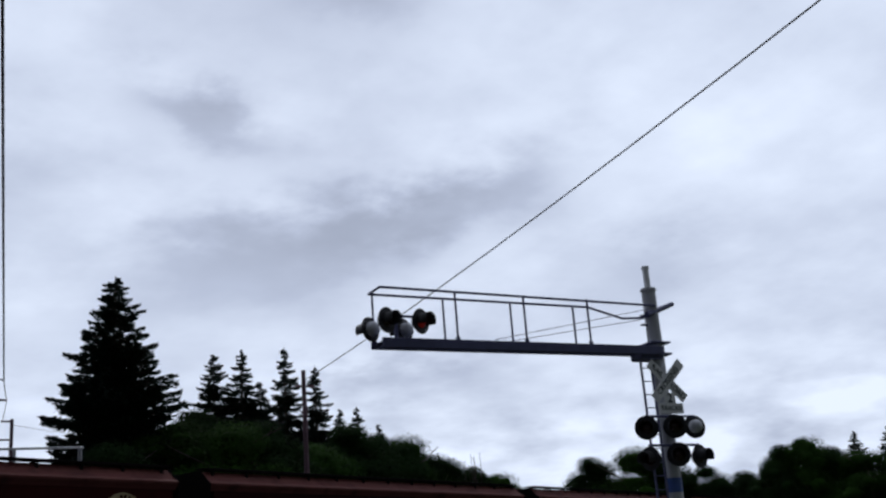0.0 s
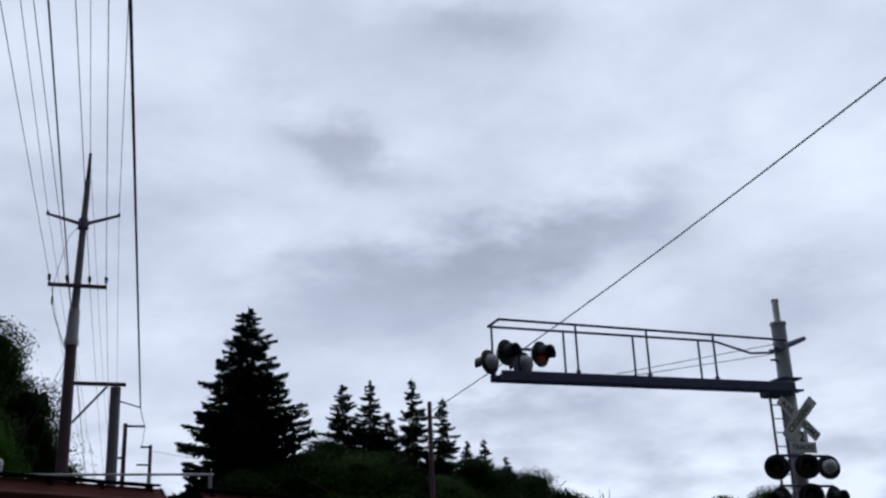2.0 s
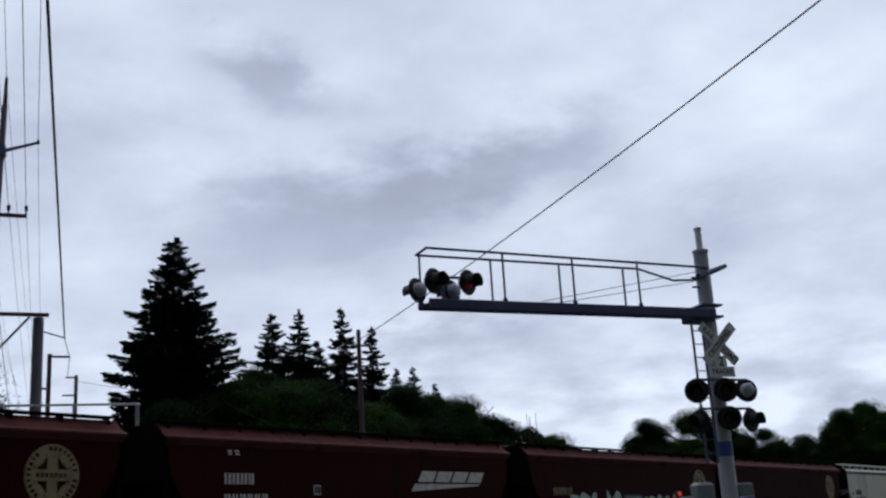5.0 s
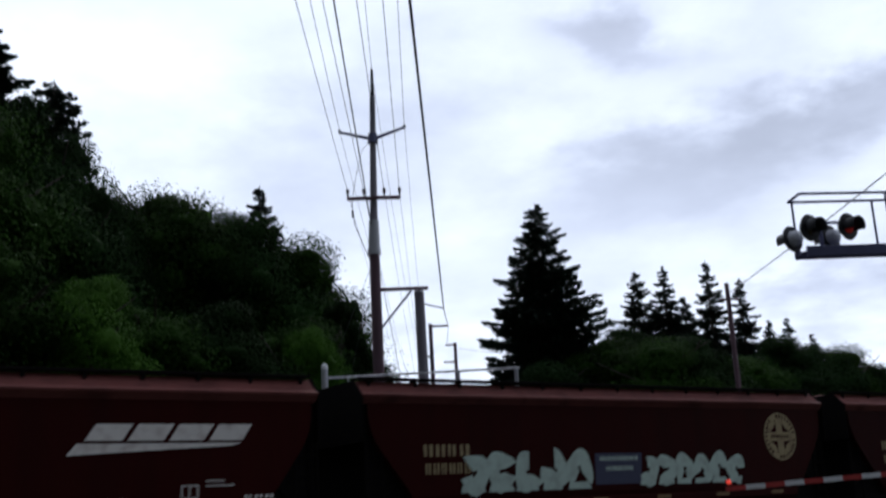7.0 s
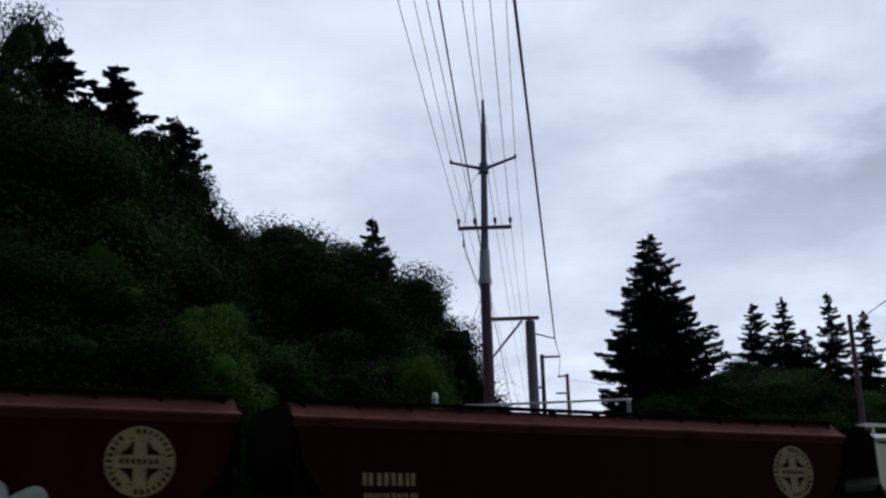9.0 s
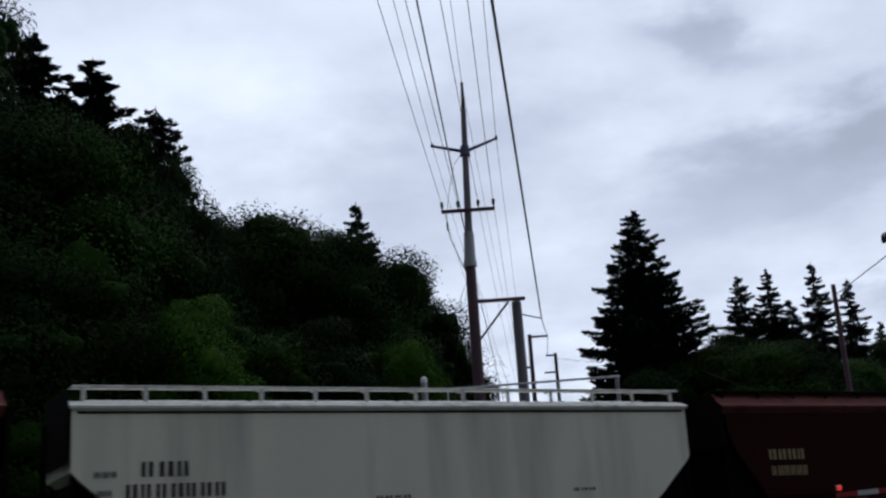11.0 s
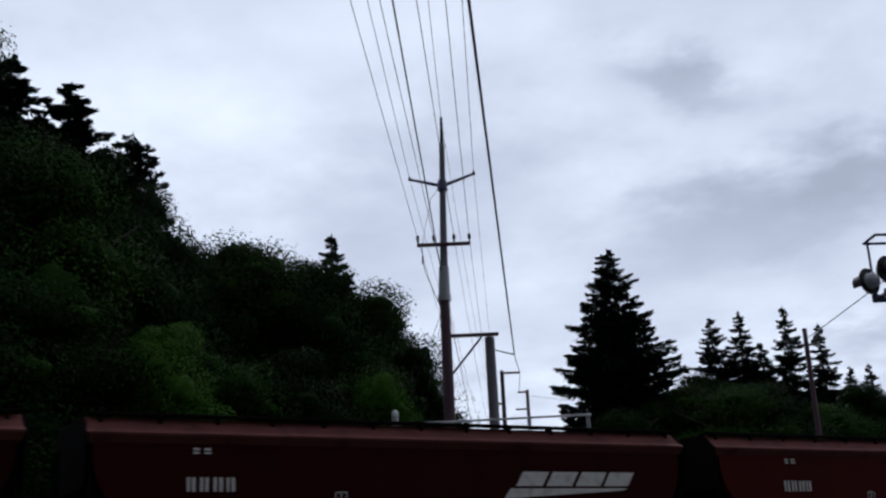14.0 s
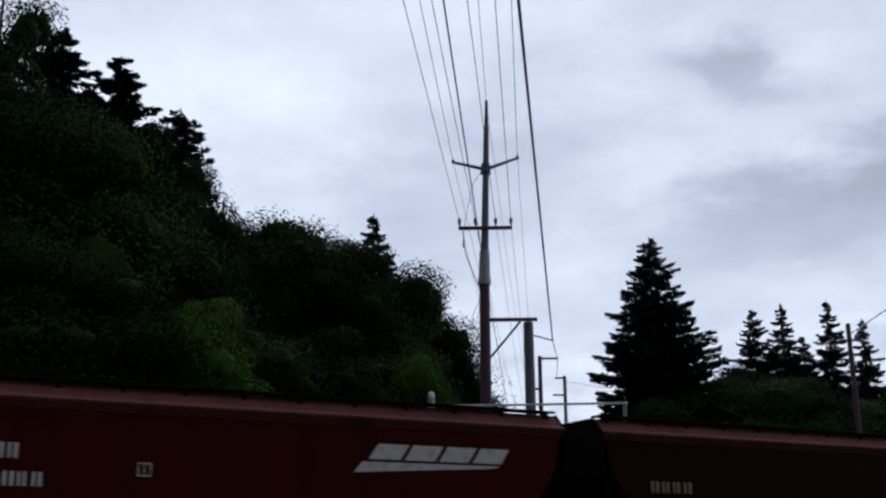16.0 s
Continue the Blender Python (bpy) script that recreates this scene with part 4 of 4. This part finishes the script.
def insulator(s, p, h=0.3, r=0.05):
    s.tube(p, p + Vector((0, 0, h)), r * 0.5, n=8)
    for k in (0.45, 0.7, 0.92):
        s.tube(p + Vector((0, 0, h * k)), p + Vector((0, 0, h * k + 0.05)), r * 1.4, r, 10)


def make_line_pole():
    g = thing("utility_pole", "tall weathered wooden pole with two crossarms and a splice", "utility pole")
    y, x0, x1 = 46.0, -0.06, 0.12
    part("pole", Shape().tube((x0, y, 0.2), (x0, y, 13.0), 0.27, 0.22, 16), WOOD, g, "reddish creosoted lower pole")
    part("upper_pole", Shape().tube((x0, y, 13.0), (x1, y, 20.2), 0.18, 0.12, 14), WOOD_GREY, g)
    part("splice_band", Shape().tube((x0, y, 13.0), (x0 + 0.03, y, 14.4), 0.26, 0.22, 14).tube((x0, y, 12.85), (x0, y, 13.1), 0.29, 0.29, 14), SILVER, g, "pale splice sleeve")
    part("pole_top_pin", Shape().tube((x1, y, 19.9), (x1 + 0.02, y, 21.48), 0.10, 0.06, 10), BLACK, g)
    for tx, zt in ((-1.39, 18.52), (1.49, 18.67)):
        part("davit_arm", Shape().tube((0.06, y, 18.15), (tx, y, zt), 0.085, 0.06, 8), DARKSTEEL, g)
        part("insulator", Shape().tube((tx, y, zt - 0.05), (tx, y, zt + 0.12), 0.07, 0.05, 8), BLACK, g)
    part("davit_collar", Shape().tube((0.06, y, 17.95), (0.06, y, 18.4), 0.24, 0.2, 12), DARKSTEEL, g)
    part("crossarm", Shape().box(0.01, y - 0.2, 15.36, 2.34, 0.12, 0.15, 0.01), WOOD, g)
    for x in (-1.12, -0.42, 0.47, 1.14):
        s = Shape()
        insulator(s, Vector((x, y - 0.2, 15.43)), 0.34, 0.06)
        part("insulator", s, BLACK, g)
    part("jumper", Shape().pipe([(-0.95, y, 15.3), (-0.93, y, 14.75), (-0.85, y, 14.2), (-0.25, y, 12.6), (-0.1, y, 12.4)], 0.018, 6), WIRE, g)
    part("jumper", Shape().pipe([(-0.95, y, 15.3), (-0.75, y, 16.4), (-0.45, y, 17.6), (0.0, y, 18.2)], 0.012, 6), WIRE, g)
    part("drop_insulator", Shape().tube((-0.93, y, 14.9), (-0.95, y, 14.55), 0.05, 0.03, 8), BLACK, g)
    part("bracket_arm", Shape().box(1.06, y, 11.30, 2.25, 0.12, 0.15, 0.01), WOOD, g)
    part("brace", Shape().tube((0.1, y, 9.6), (1.45, y, 11.2), 0.05, n=8), DARKSTEEL, g)
    g2 = thing("utility_pole", "short thick grey wooden stub pole beside the tall one", "utility pole")
    part("pole", Shape().tube((1.87, y + 0.3, 0.2), (1.80, y + 0.3, 11.2), 0.25, 0.21, 14), WOOD_GREY, g2)
    part("pole_cap", Shape().tube((1.80, y + 0.3, 11.2), (1.80, y + 0.3, 11.24), 0.225, 0.2, 14), SILVER, g2)
    part("standoff", Shape().tube((1.82, y + 0.3, 10.72), (2.83, y + 0.3, 10.43), 0.03, n=6), DARKSTEEL, g2)


def far_pole(az, el, dist, arms, label):
    g = thing("utility_pole", label, "utility pole")
    p, z = at(az, dist), high(el, dist)
    part("pole", Shape().tube((p.x, p.y, 0.2), (p.x, p.y, z), 0.17, 0.12, 12), WOOD, g)
    for dz, l0, l1 in arms:
        part("crossarm", Shape().box(p.x + (l0 + l1) / 2, p.y, z - dz, l1 - l0, 0.1, 0.12, 0.01), WOOD, g)
    return Vector((p.x, p.y, z))


make_line_pole()
P3 = far_pole(2.78, 10.28, 66, [(0.15, 0, 1.1), (2.0, -0.6, 0.0)], "slim dark wooden pole with a side arm")
P4 = far_pole(4.05, 9.23, 80, [(0.15, -0.7, 0.1), (1.4, -0.9, 0.0)], "slim dark wooden pole with side arms")
P5 = far_pole(18.35, 11.20, 62, [(0.9, -0.5, 0.6)], "plain grey wooden service pole among firs")


def wire(a, b, r, sag, label="black overhead wire strung between poles"):
    a, b, s = Vector(a), Vector(b), Shape()
    pts = [a.lerp(b, k / 14) - Vector((0, 0, 4 * sag * (k / 14) * (1 - k / 14))) for k in range(15)]
    s.pipe(pts, r, 6)
    solid("overhead_wire", s, WIRE, label, "wire")


def wires():
    back = -30.0
    for x0, z, dx in ((-1.12, 15.75, 0.046), (-0.42, 15.75, 0.044), (0.47, 15.75, 0.042), (1.14, 15.75, 0.039), (-1.39, 18.6, 0.038), (1.49, 18.75, 0.037), (0.14, 21.4, 0.028)):
        wire((x0, 46, z), (x0 - dx * (46 - back), back, z), 0.013, 0.3)
        wire((x0, 46, z), (x0 * 0.6 + 4.6, 125, z - 1.5), 0.010, 1.2)
    wire((-0.15, 46, 14.2), (-0.15 - 0.0325 * 76, back, 14.2), 0.024, 0.2, "thick black overhead cable")
    wire((2.83, 46.3, 10.43), (2.83 - 0.0745 * 76, back, 10.43), 0.030, 0.0, "thick black overhead cable")
    wire((2.83, 46.3, 10.43), P3 + Vector((1.1, 0, -0.1)), 0.022, 0.1)
    wire(P3 + Vector((1.1, 0, -0.1)), P4 + Vector((-0.6, 0, -0.1)), 0.02, 0.1)
    wire((-0.1, 46, 12.6), (-1.9, 46.5, 8.5), 0.012, 0.0, "thin guy wire from the tall pole")
    wire((-0.1, 46, 12.6), (-1.35, 47.5, 7.5), 0.010, 0.0, "thin guy wire from the tall pole")
    wire((0.1, 46, 12.5), (1.6, 52, 4.0), 0.014, 0.0, "thin guy wire from the tall pole")
    wire(P5 + Vector((0, 0, -0.6)), (17.33, -10, 15.2), 0.026, 0.75, "long black service cable to the pole")
    wire(P4 + Vector((0, 0, -0.4)), (26, 86, 12.6), 0.012, 0.3)


wires()

# ---- trees ----


def cards(name, centres, normals, size, mat, rng, aspect=1.6, bend=0.25, axis=None):
    """Small bent leaf clumps: two triangles hinged along the middle."""
    n = len(centres)
    nr = normals / (np.linalg.norm(normals, axis=1, keepdims=True) + 1e-9)
    ref = rng.normal(size=(n, 3))
    a = np.cross(nr, ref) if axis is None else axis + ref * 0.22
    a /= np.linalg.norm(a, axis=1, keepdims=True) + 1e-9
    b = np.cross(nr, a)
    b /= np.linalg.norm(b, axis=1, keepdims=True) + 1e-9
    s = (size * rng.uniform(0.55, 1.35, n))[:, None]
    lift = nr * s * bend
    p0, p1 = centres - a * s * aspect / 2, centres + a * s * aspect / 2
    p2, p3 = centres + b * s / 2 - lift, centres - b * s / 2 - lift
    v = np.stack([p0, p2, p1, p3], 1).reshape(-1, 3)
    k = np.arange(n) * 4
    f = np.concatenate([np.stack([k, k + 2, k + 1], 1), np.stack([k, k + 3, k + 2], 1)])
    me = bpy.data.meshes.new(name)
    me.from_pydata(v.tolist(), [], f.tolist())
    me.materials.append(mat)
    me.update()
    return me


def limb_shape(rng, height, radius, spread, count, low):
    s = Shape()
    pts = [Vector((0, 0, -0.3))]
    for k in range(1, 7):
        pts.append(Vector((rng.normal() * 0.012 * height * (k > 1), rng.normal() * 0.012 * height * (k > 1), height * 0.9 * k / 6)))
    for k in range(6):
        s.tube(pts[k], pts[k + 1], radius * (1 - k / 6.6), radius * (1 - (k + 1) / 6.6), 8)
    for i in range(count):
        z = height * (low + (0.8 - low) * (i + rng.uniform(0, 1)) / count)
        a = rng.uniform(0, 6.283)
        L = spread * rng.uniform(0.35, 0.6)
        p, q = Vector((0, 0, z)), Vector((math.cos(a) * L * 0.6, math.sin(a) * L * 0.6, z + L * 0.35))
        r = q + Vector((math.cos(a + rng.normal() * 0.4) * L * 0.4, math.sin(a + rng.normal() * 0.4) * L * 0.4, L * 0.3))
        s.tube(p, q, radius * 0.35, radius * 0.2, 6)
        s.tube(q, r, radius * 0.2, radius * 0.07, 5)
    return s


def clump(s, c, r, seed):
    """An uneven mass of foliage behind the single leaves."""
    n, pts = 12, []
    for i in range(9):
        e = math.pi * (i + 0.5) / 9
        for j in range(n):
            a = 2 * math.pi * j / n
            d = Vector((math.sin(e) * math.cos(a), math.sin(e) * math.sin(a), math.cos(e) * 0.8))
            q = r * (0.86 + 0.42 * noise.noise(d * 2.1 + Vector((seed, 0, 0))) + 0.22 * noise.noise(d * 5.0 + Vector((0, seed, 0))))
            pts.append((c[0] + d.x * q, c[1] + d.y * q, c[2] + d.z * q))
    s.add(pts, [(i * n + j, i * n + n + j, i * n + n + (j + 1) % n, i * n + (j + 1) % n) for i in range(8) for j in range(n)] + [tuple(range(n)), tuple(range(9 * n - 1, 8 * n - 1, -1))])


def leafy_meshes(seed, mat, height=10.0, spread=3.4, low=0.12, blobs=50, leaves=70000, leaf=0.074, airy=0.20, lump=1.0, core=0.48):
    rng = np.random.default_rng(seed)
    trunk = limb_shape(rng, height, 0.24, spread, 18, max(low, 0.15)).mesh("trunk", BARK)
    cen, nor, hull = [], [], Shape()
    for i in range(blobs):
        k = rng.uniform(low, 0.92)
        shape = max(0.12, math.sin(math.pi * min(1.0, 0.30 + 0.72 * (k - low) / (1 - low)))) ** 0.75
        a, r = rng.uniform(0, 6.283), spread * shape * math.sqrt(rng.uniform(0.08, 1)) * 0.82
        c = np.array([math.cos(a) * r, math.sin(a) * r, k * height])
        br = lump * spread * rng.uniform(0.16, 0.40) * (0.6 + 0.5 * shape)
        m = int(leaves / blobs * rng.uniform(0.7, 1.3))
        d = rng.normal(size=(m, 3))
        d /= np.linalg.norm(d, axis=1, keepdims=True)
        rad = br * (rng.uniform(0.42, 1.05, m) ** 0.6 + airy * rng.uniform(0, 1, m) ** 3)
        cen.append(c + d * rad[:, None] * np.array([1, 1, 0.8]))
        clump(hull, c, br * core, i + 7 * seed)
        nor.append(d + np.array([0, 0, 0.35]) + rng.normal(size=(m, 3)) * 0.34)
    crown = cards("crown", np.concatenate(cen), np.concatenate(nor), leaf, mat, rng, 1.2)
    return trunk, crown, hull.mesh("inner_foliage", mat, True)


def fir_meshes(seed, height=20.0, radius=4.0, power=0.85, droop=0.28, gap=0.0, whorls=46, mat=None, low=0.05):
    rng = np.random.default_rng(seed)
    axs, siz = [], []
    trunk = Shape().tube((0, 0, -0.4), (0, 0, height * 0.55), 0.30, 0.16, 10).tube((0, 0, height * 0.55), (0, 0, height * 0.995), 0.16, 0.015, 8)
    cen, nor = [], []
    for w in range(whorls):
        arms = 9 if w < whorls * 0.8 else 6
        for j in range(arms):
            if rng.uniform() < gap:
                continue
            a = 6.283 * (j + rng.uniform(-0.5, 0.5)) / arms + w * 2.4
            k = min(0.988, low + (0.985 - low) * (w + rng.uniform(-0.2, 1.6)) / whorls)
            reach = radius * (1 - k) ** power * (0.95 + 0.42 * noise.noise((math.cos(a) * 1.6 + seed, math.sin(a) * 1.6, k * 13)) + 0.14 * rng.uniform(-1, 1))
            L = reach * rng.uniform(0.40, 1.0) ** 0.7 * 1.2 + 0.08
            z0 = k * height
            tipz = z0 - droop * L + 0.10 * L * rng.normal()
            trunk.tube((0, 0, z0), (math.cos(a) * L * 0.9, math.sin(a) * L * 0.9, tipz), 0.018 * L + 0.012, 0.008, 4)
            m = int(40 + L * 62)
            t = rng.uniform(0.06, 1.0, m) ** 0.8
            sd = rng.uniform(-1, 1, m)
            wid = 0.36 * L * (1 - t * 0.8) * sd
            px = math.cos(a) * L * t - math.sin(a) * wid
            py = math.sin(a) * L * t + math.cos(a) * wid
            pz = z0 - droop * L * t ** 0.7 + 0.38 * L * np.maximum(0, t - 0.6) - np.abs(wid) * 0.2 + rng.normal(size=m) * 0.04 - rng.uniform(0, 1, m) ** 2 * (0.08 + 0.15 * L) * (1 - 0.7 * t)
            cen.append(np.stack([px, py, pz], 1))
            nor.append(np.stack([rng.normal(size=m) * 0.7, rng.normal(size=m) * 0.7, np.full(m, 0.8)], 1))
            axs.append(np.stack([math.cos(a) - math.sin(a) * sd * 0.8, math.sin(a) + math.cos(a) * sd * 0.8, -0.25 + 0.5 * (t > 0.75)], 1))
            siz.append(np.full(m, 0.06 + 0.018 * L))
    c, nn = np.concatenate(cen), np.concatenate(nor)
    crown = cards("crown", c, nn, np.concatenate(siz), mat or NEEDLE, rng, 3.0, 0.35, np.concatenate(axs))
    return trunk.mesh("trunk", BARK), crown


def plant(name, meshes, az, dist, el, label, unit_h, width=1.0, spin=0.0, group="", base=0.0):
    """A tree whose top stands at the elevation el."""
    p = at(az, dist)
    h = high(el, dist) - 0.2 - base
    k = h / unit_h
    ob = thing(name, label, "tree" if name != "shrub" else "shrub", Matrix.Translation((p.x, p.y, 0.2 + base)) @ Matrix.Rotation(spin, 4, "Z"), group)
    ob.scale = (k * width, k * width, k)
    for nm, me in zip(("trunk", "crown", "inner_foliage"), meshes):
        part(nm, me, None, ob)
    return ob


def make_trees():
    rng = random.Random(12)
    big = fir_meshes(5, 22, 7.4, 0.70, 0.26, 0.05, 72)
    plant("fir_tree", big, 8.78, 72, 16.35, "broad dark fir with ragged drooping boughs", 22, 1.0)
    slim = [fir_meshes(21, 20, 5.6, 0.90, 0.24, 0.08, 60), fir_meshes(22, 20, 5.0, 0.95, 0.28, 0.16, 52), fir_meshes(23, 20, 6.0, 0.85, 0.22, 0.05, 62)]
    firs = [(13.77, 84, 12.31, 2, 1.1), (15.2, 86, 12.5, 0, 1.15), (16.1, 92, 10.8, 2, 1.2), (17.43, 88, 12.54, 1, 1.15), (19.0, 90, 11.5, 1, 1.2), (20.2, 96, 9.2, 0, 1.2), (21.1, 95, 9.3, 1, 1.2), (22.2, 100, 8.3, 0, 1.2),
            (-6.1, 70, 17.85, 1, 1.35), (-5.4, 74, 15.8, 0, 1.1), (45.9, 120, 5.75, 0, 1.5), (47.5, 120, 5.8, 2, 1.4), (-20.1, 56, 25.0, 0, 1.75), (-23.2, 58, 25.9, 2, 1.6)]
    for i, (az, dist, el, k, w) in enumerate(firs):
        plant("fir_tree", slim[k], az, dist, el, "slender dark fir rising over the lower woods", 20, w, i * 1.3)
    round_fir = fir_meshes(31, 20, 4.6, 0.50, 0.55, 0.0, 70)
    plant("fir_tree", round_fir, -16.8, 58, 22.8, "dense dark conifer with a rounded tip", 20, 1.0)
    kinds = [leafy_meshes(41, LEAF), leafy_meshes(42, LEAF_DARK), leafy_meshes(43, LEAF, spread=3.8, blobs=60, leaves=72000), leafy_meshes(44, LEAF_DARK, spread=3.1, airy=0.22)]
    bright = leafy_meshes(45, LEAF_BRIGHT, spread=3.6, low=0.05)
    sparse = leafy_meshes(46, LEAF_DARK, spread=2.2, low=0.35, blobs=34, leaves=12000, airy=0.3, leaf=0.06)
    clumpy = leafy_meshes(48, LEAF_DARK, spread=3.4, low=0.05, blobs=120, leaves=30000, leaf=0.11, airy=0.10, lump=0.50, core=0.25)
    wood = [(-27.5, 48, 26.0, 3, 0.9), (-25.0, 46, 22.0, 1, 1.2), (-22.8, 52, 23.0, 1, 0.85), (-21.0, 46, 22.0, 2, 0.95), (-18.8, 54, 22.0, 1, 0.75), (-17.2, 50, 19.0, 1, 0.9), (-16.0, 54, 20.7, 1, 0.7), (-14.6, 56, 18.2, 3, 0.8),
            (-11.8, 58, 18.3, 0, 1.0), (-10.4, 60, 17.9, 2, 0.95), (-8.7, 62, 17.4, 3, 0.8), (-7.2, 58, 16.6, 1, 1.0), (-5.2, 60, 15.6, 2, 0.95), (-3.6, 62, 14.5, 3, 0.95), (-2.7, 60, 12.4, 1, 0.7),
            (-24.0, 40, 16.0, 1, 1.3), (-20.0, 40, 15.0, 2, 1.3), (-12.5, 44, 12.5, 0, 1.3), (-8.5, 46, 12.0, 1, 1.3), (-5.0, 48, 11.2, 2, 1.2)]
    for i, (az, dist, el, k, w) in enumerate(wood):
        plant("leafy_tree", kinds[k], az, dist, el, "full-leaved broadleaf tree at the wood's edge", 10, w, i * 0.9)
    plant("leafy_tree", bright, -14.6, 40, 13.6, "young broadleaf tree with bright green leaves", 10, 0.9)
    plant("leafy_tree", bright, -3.6, 46, 10.9, "young broadleaf tree with bright green leaves", 10, 0.6, 1.0)
    plant("leafy_tree", clumpy, -2.0, 52, 12.5, "dark broadleaf tree with clumped drooping foliage", 10, 0.66, 0.4)
    plant("leafy_tree", sparse, -26.4, 50, 31.0, "tall thin broadleaf tree with a sparse crown", 10, 0.55)
    right = [(11.6, 70, 9.5, 0, 1.3), (12.9, 74, 9.6, 1, 1.1), (14.0, 66, 8.9, 2, 1.4), (16.2, 70, 9.0, 1, 1.3), (18.2, 76, 8.0, 0, 1.3), (20.4, 82, 8.45, 1, 1.3), (22.4, 88, 8.15, 3, 1.2), (23.6, 92, 7.95, 2, 1.0), (25.0, 96, 6.65, 1, 1.2), (26.6, 100, 6.15, 3, 1.1), (28.0, 104, 5.55, 0, 1.2),
             (9.0, 66, 8.2, 1, 1.4), (32.9, 105, 5.85, 1, 1.1), (34.6, 105, 6.20, 2, 1.3), (36.6, 105, 5.75, 1, 1.3), (38.4, 105, 5.05, 3, 1.3), (42.2, 100, 5.55, 1, 1.0), (43.5, 100, 5.95, 0, 1.1), (44.8, 100, 5.25, 1, 1.1), (46.3, 98, 4.95, 2, 1.3), (48.3, 98, 5.05, 3, 1.3), (50.5, 98, 5.35, 1, 1.3), (40.6, 110, 4.45, 1, 1.2), (30.2, 112, 4.55, 0, 1.2)]
    for i, (az, dist, el, k, w) in enumerate(right):
        plant("leafy_tree", kinds[k], az, dist, el, "dark green broadleaf tree in the far tree line", 10, w, i * 1.7)
    for az in (26.9, 27.3):
        p, g = at(az, 95), thing("bare_tree", "leafless dead tree with thin upright limbs", "tree")
        s = Shape()
        for j in range(5):
            top = Vector((p.x + rng.uniform(-0.8, 0.8), p.y, high(6.4 - 0.2 * j, 95)))
            s.tube((p.x, p.y, 3), top, 0.07, 0.02, 5)
            mid = Vector((p.x, p.y, 3)).lerp(top, 0.75)
            s.tube(mid, mid + Vector((rng.uniform(-0.5, 0.5), 0, 0.9)), 0.03, 0.01, 4)
        s.tube((p.x, p.y, 0), (p.x, p.y, 3.2), 0.14, 0.08, 8)
        part("trunk", s, BARK, g)
    shrub = leafy_meshes(47, LEAF_BRIGHT, height=2.2, spread=1.6, low=0.0, blobs=24, leaves=5000, leaf=0.07)
    for az, dist in ((11.6, 40), (13.0, 42), (18.5, 45)):
        p = at(az, dist, 0.2)
        ob = thing("shrub", "low yellowish green shrub in the verge", "shrub", Matrix.Translation(p))
        for nm, me in zip(("trunk", "crown", "inner_foliage"), shrub):
            part(nm, me, None, ob)
    hill, n = Shape(), 40
    pts = []
    for i in range(n + 1):
        az = 25 + 40 * i / n
        top = 34 + 22 * math.sin(math.pi * i / n) + 6 * noise.noise((i * 0.35, 0, 0))
        pts += [at(az, 700, -2), at(az, 760, top * 0.7), at(az, 860, top)]
    fs = [(3 * i + j, 3 * i + 3 + j, 3 * i + 4 + j, 3 * i + 1 + j) for i in range(n) for j in range(2)]
    hill.add(pts, fs)
    solid("backdrop_hill", hill, HILL, "far bluish wooded hill behind the tree line", "hill", "structure", True)


make_trees()

# ---- what moves ----


def motions():
    for place, car in TRAIN.items():
        rows = []
        for k in range(9):
            t = 2.0 * k
            mid = (coupling(place) + coupling(place - 1)) / 2
            p = on_track(mid - SPEED * t - EASE * (t - 8) ** 2, FAR_TRACK, RAIL)
            rows.append((t, pose(p.x, p.y, p.z, 0, 0, math.degrees(HEAD))))
        walk(car, rows)


motions()
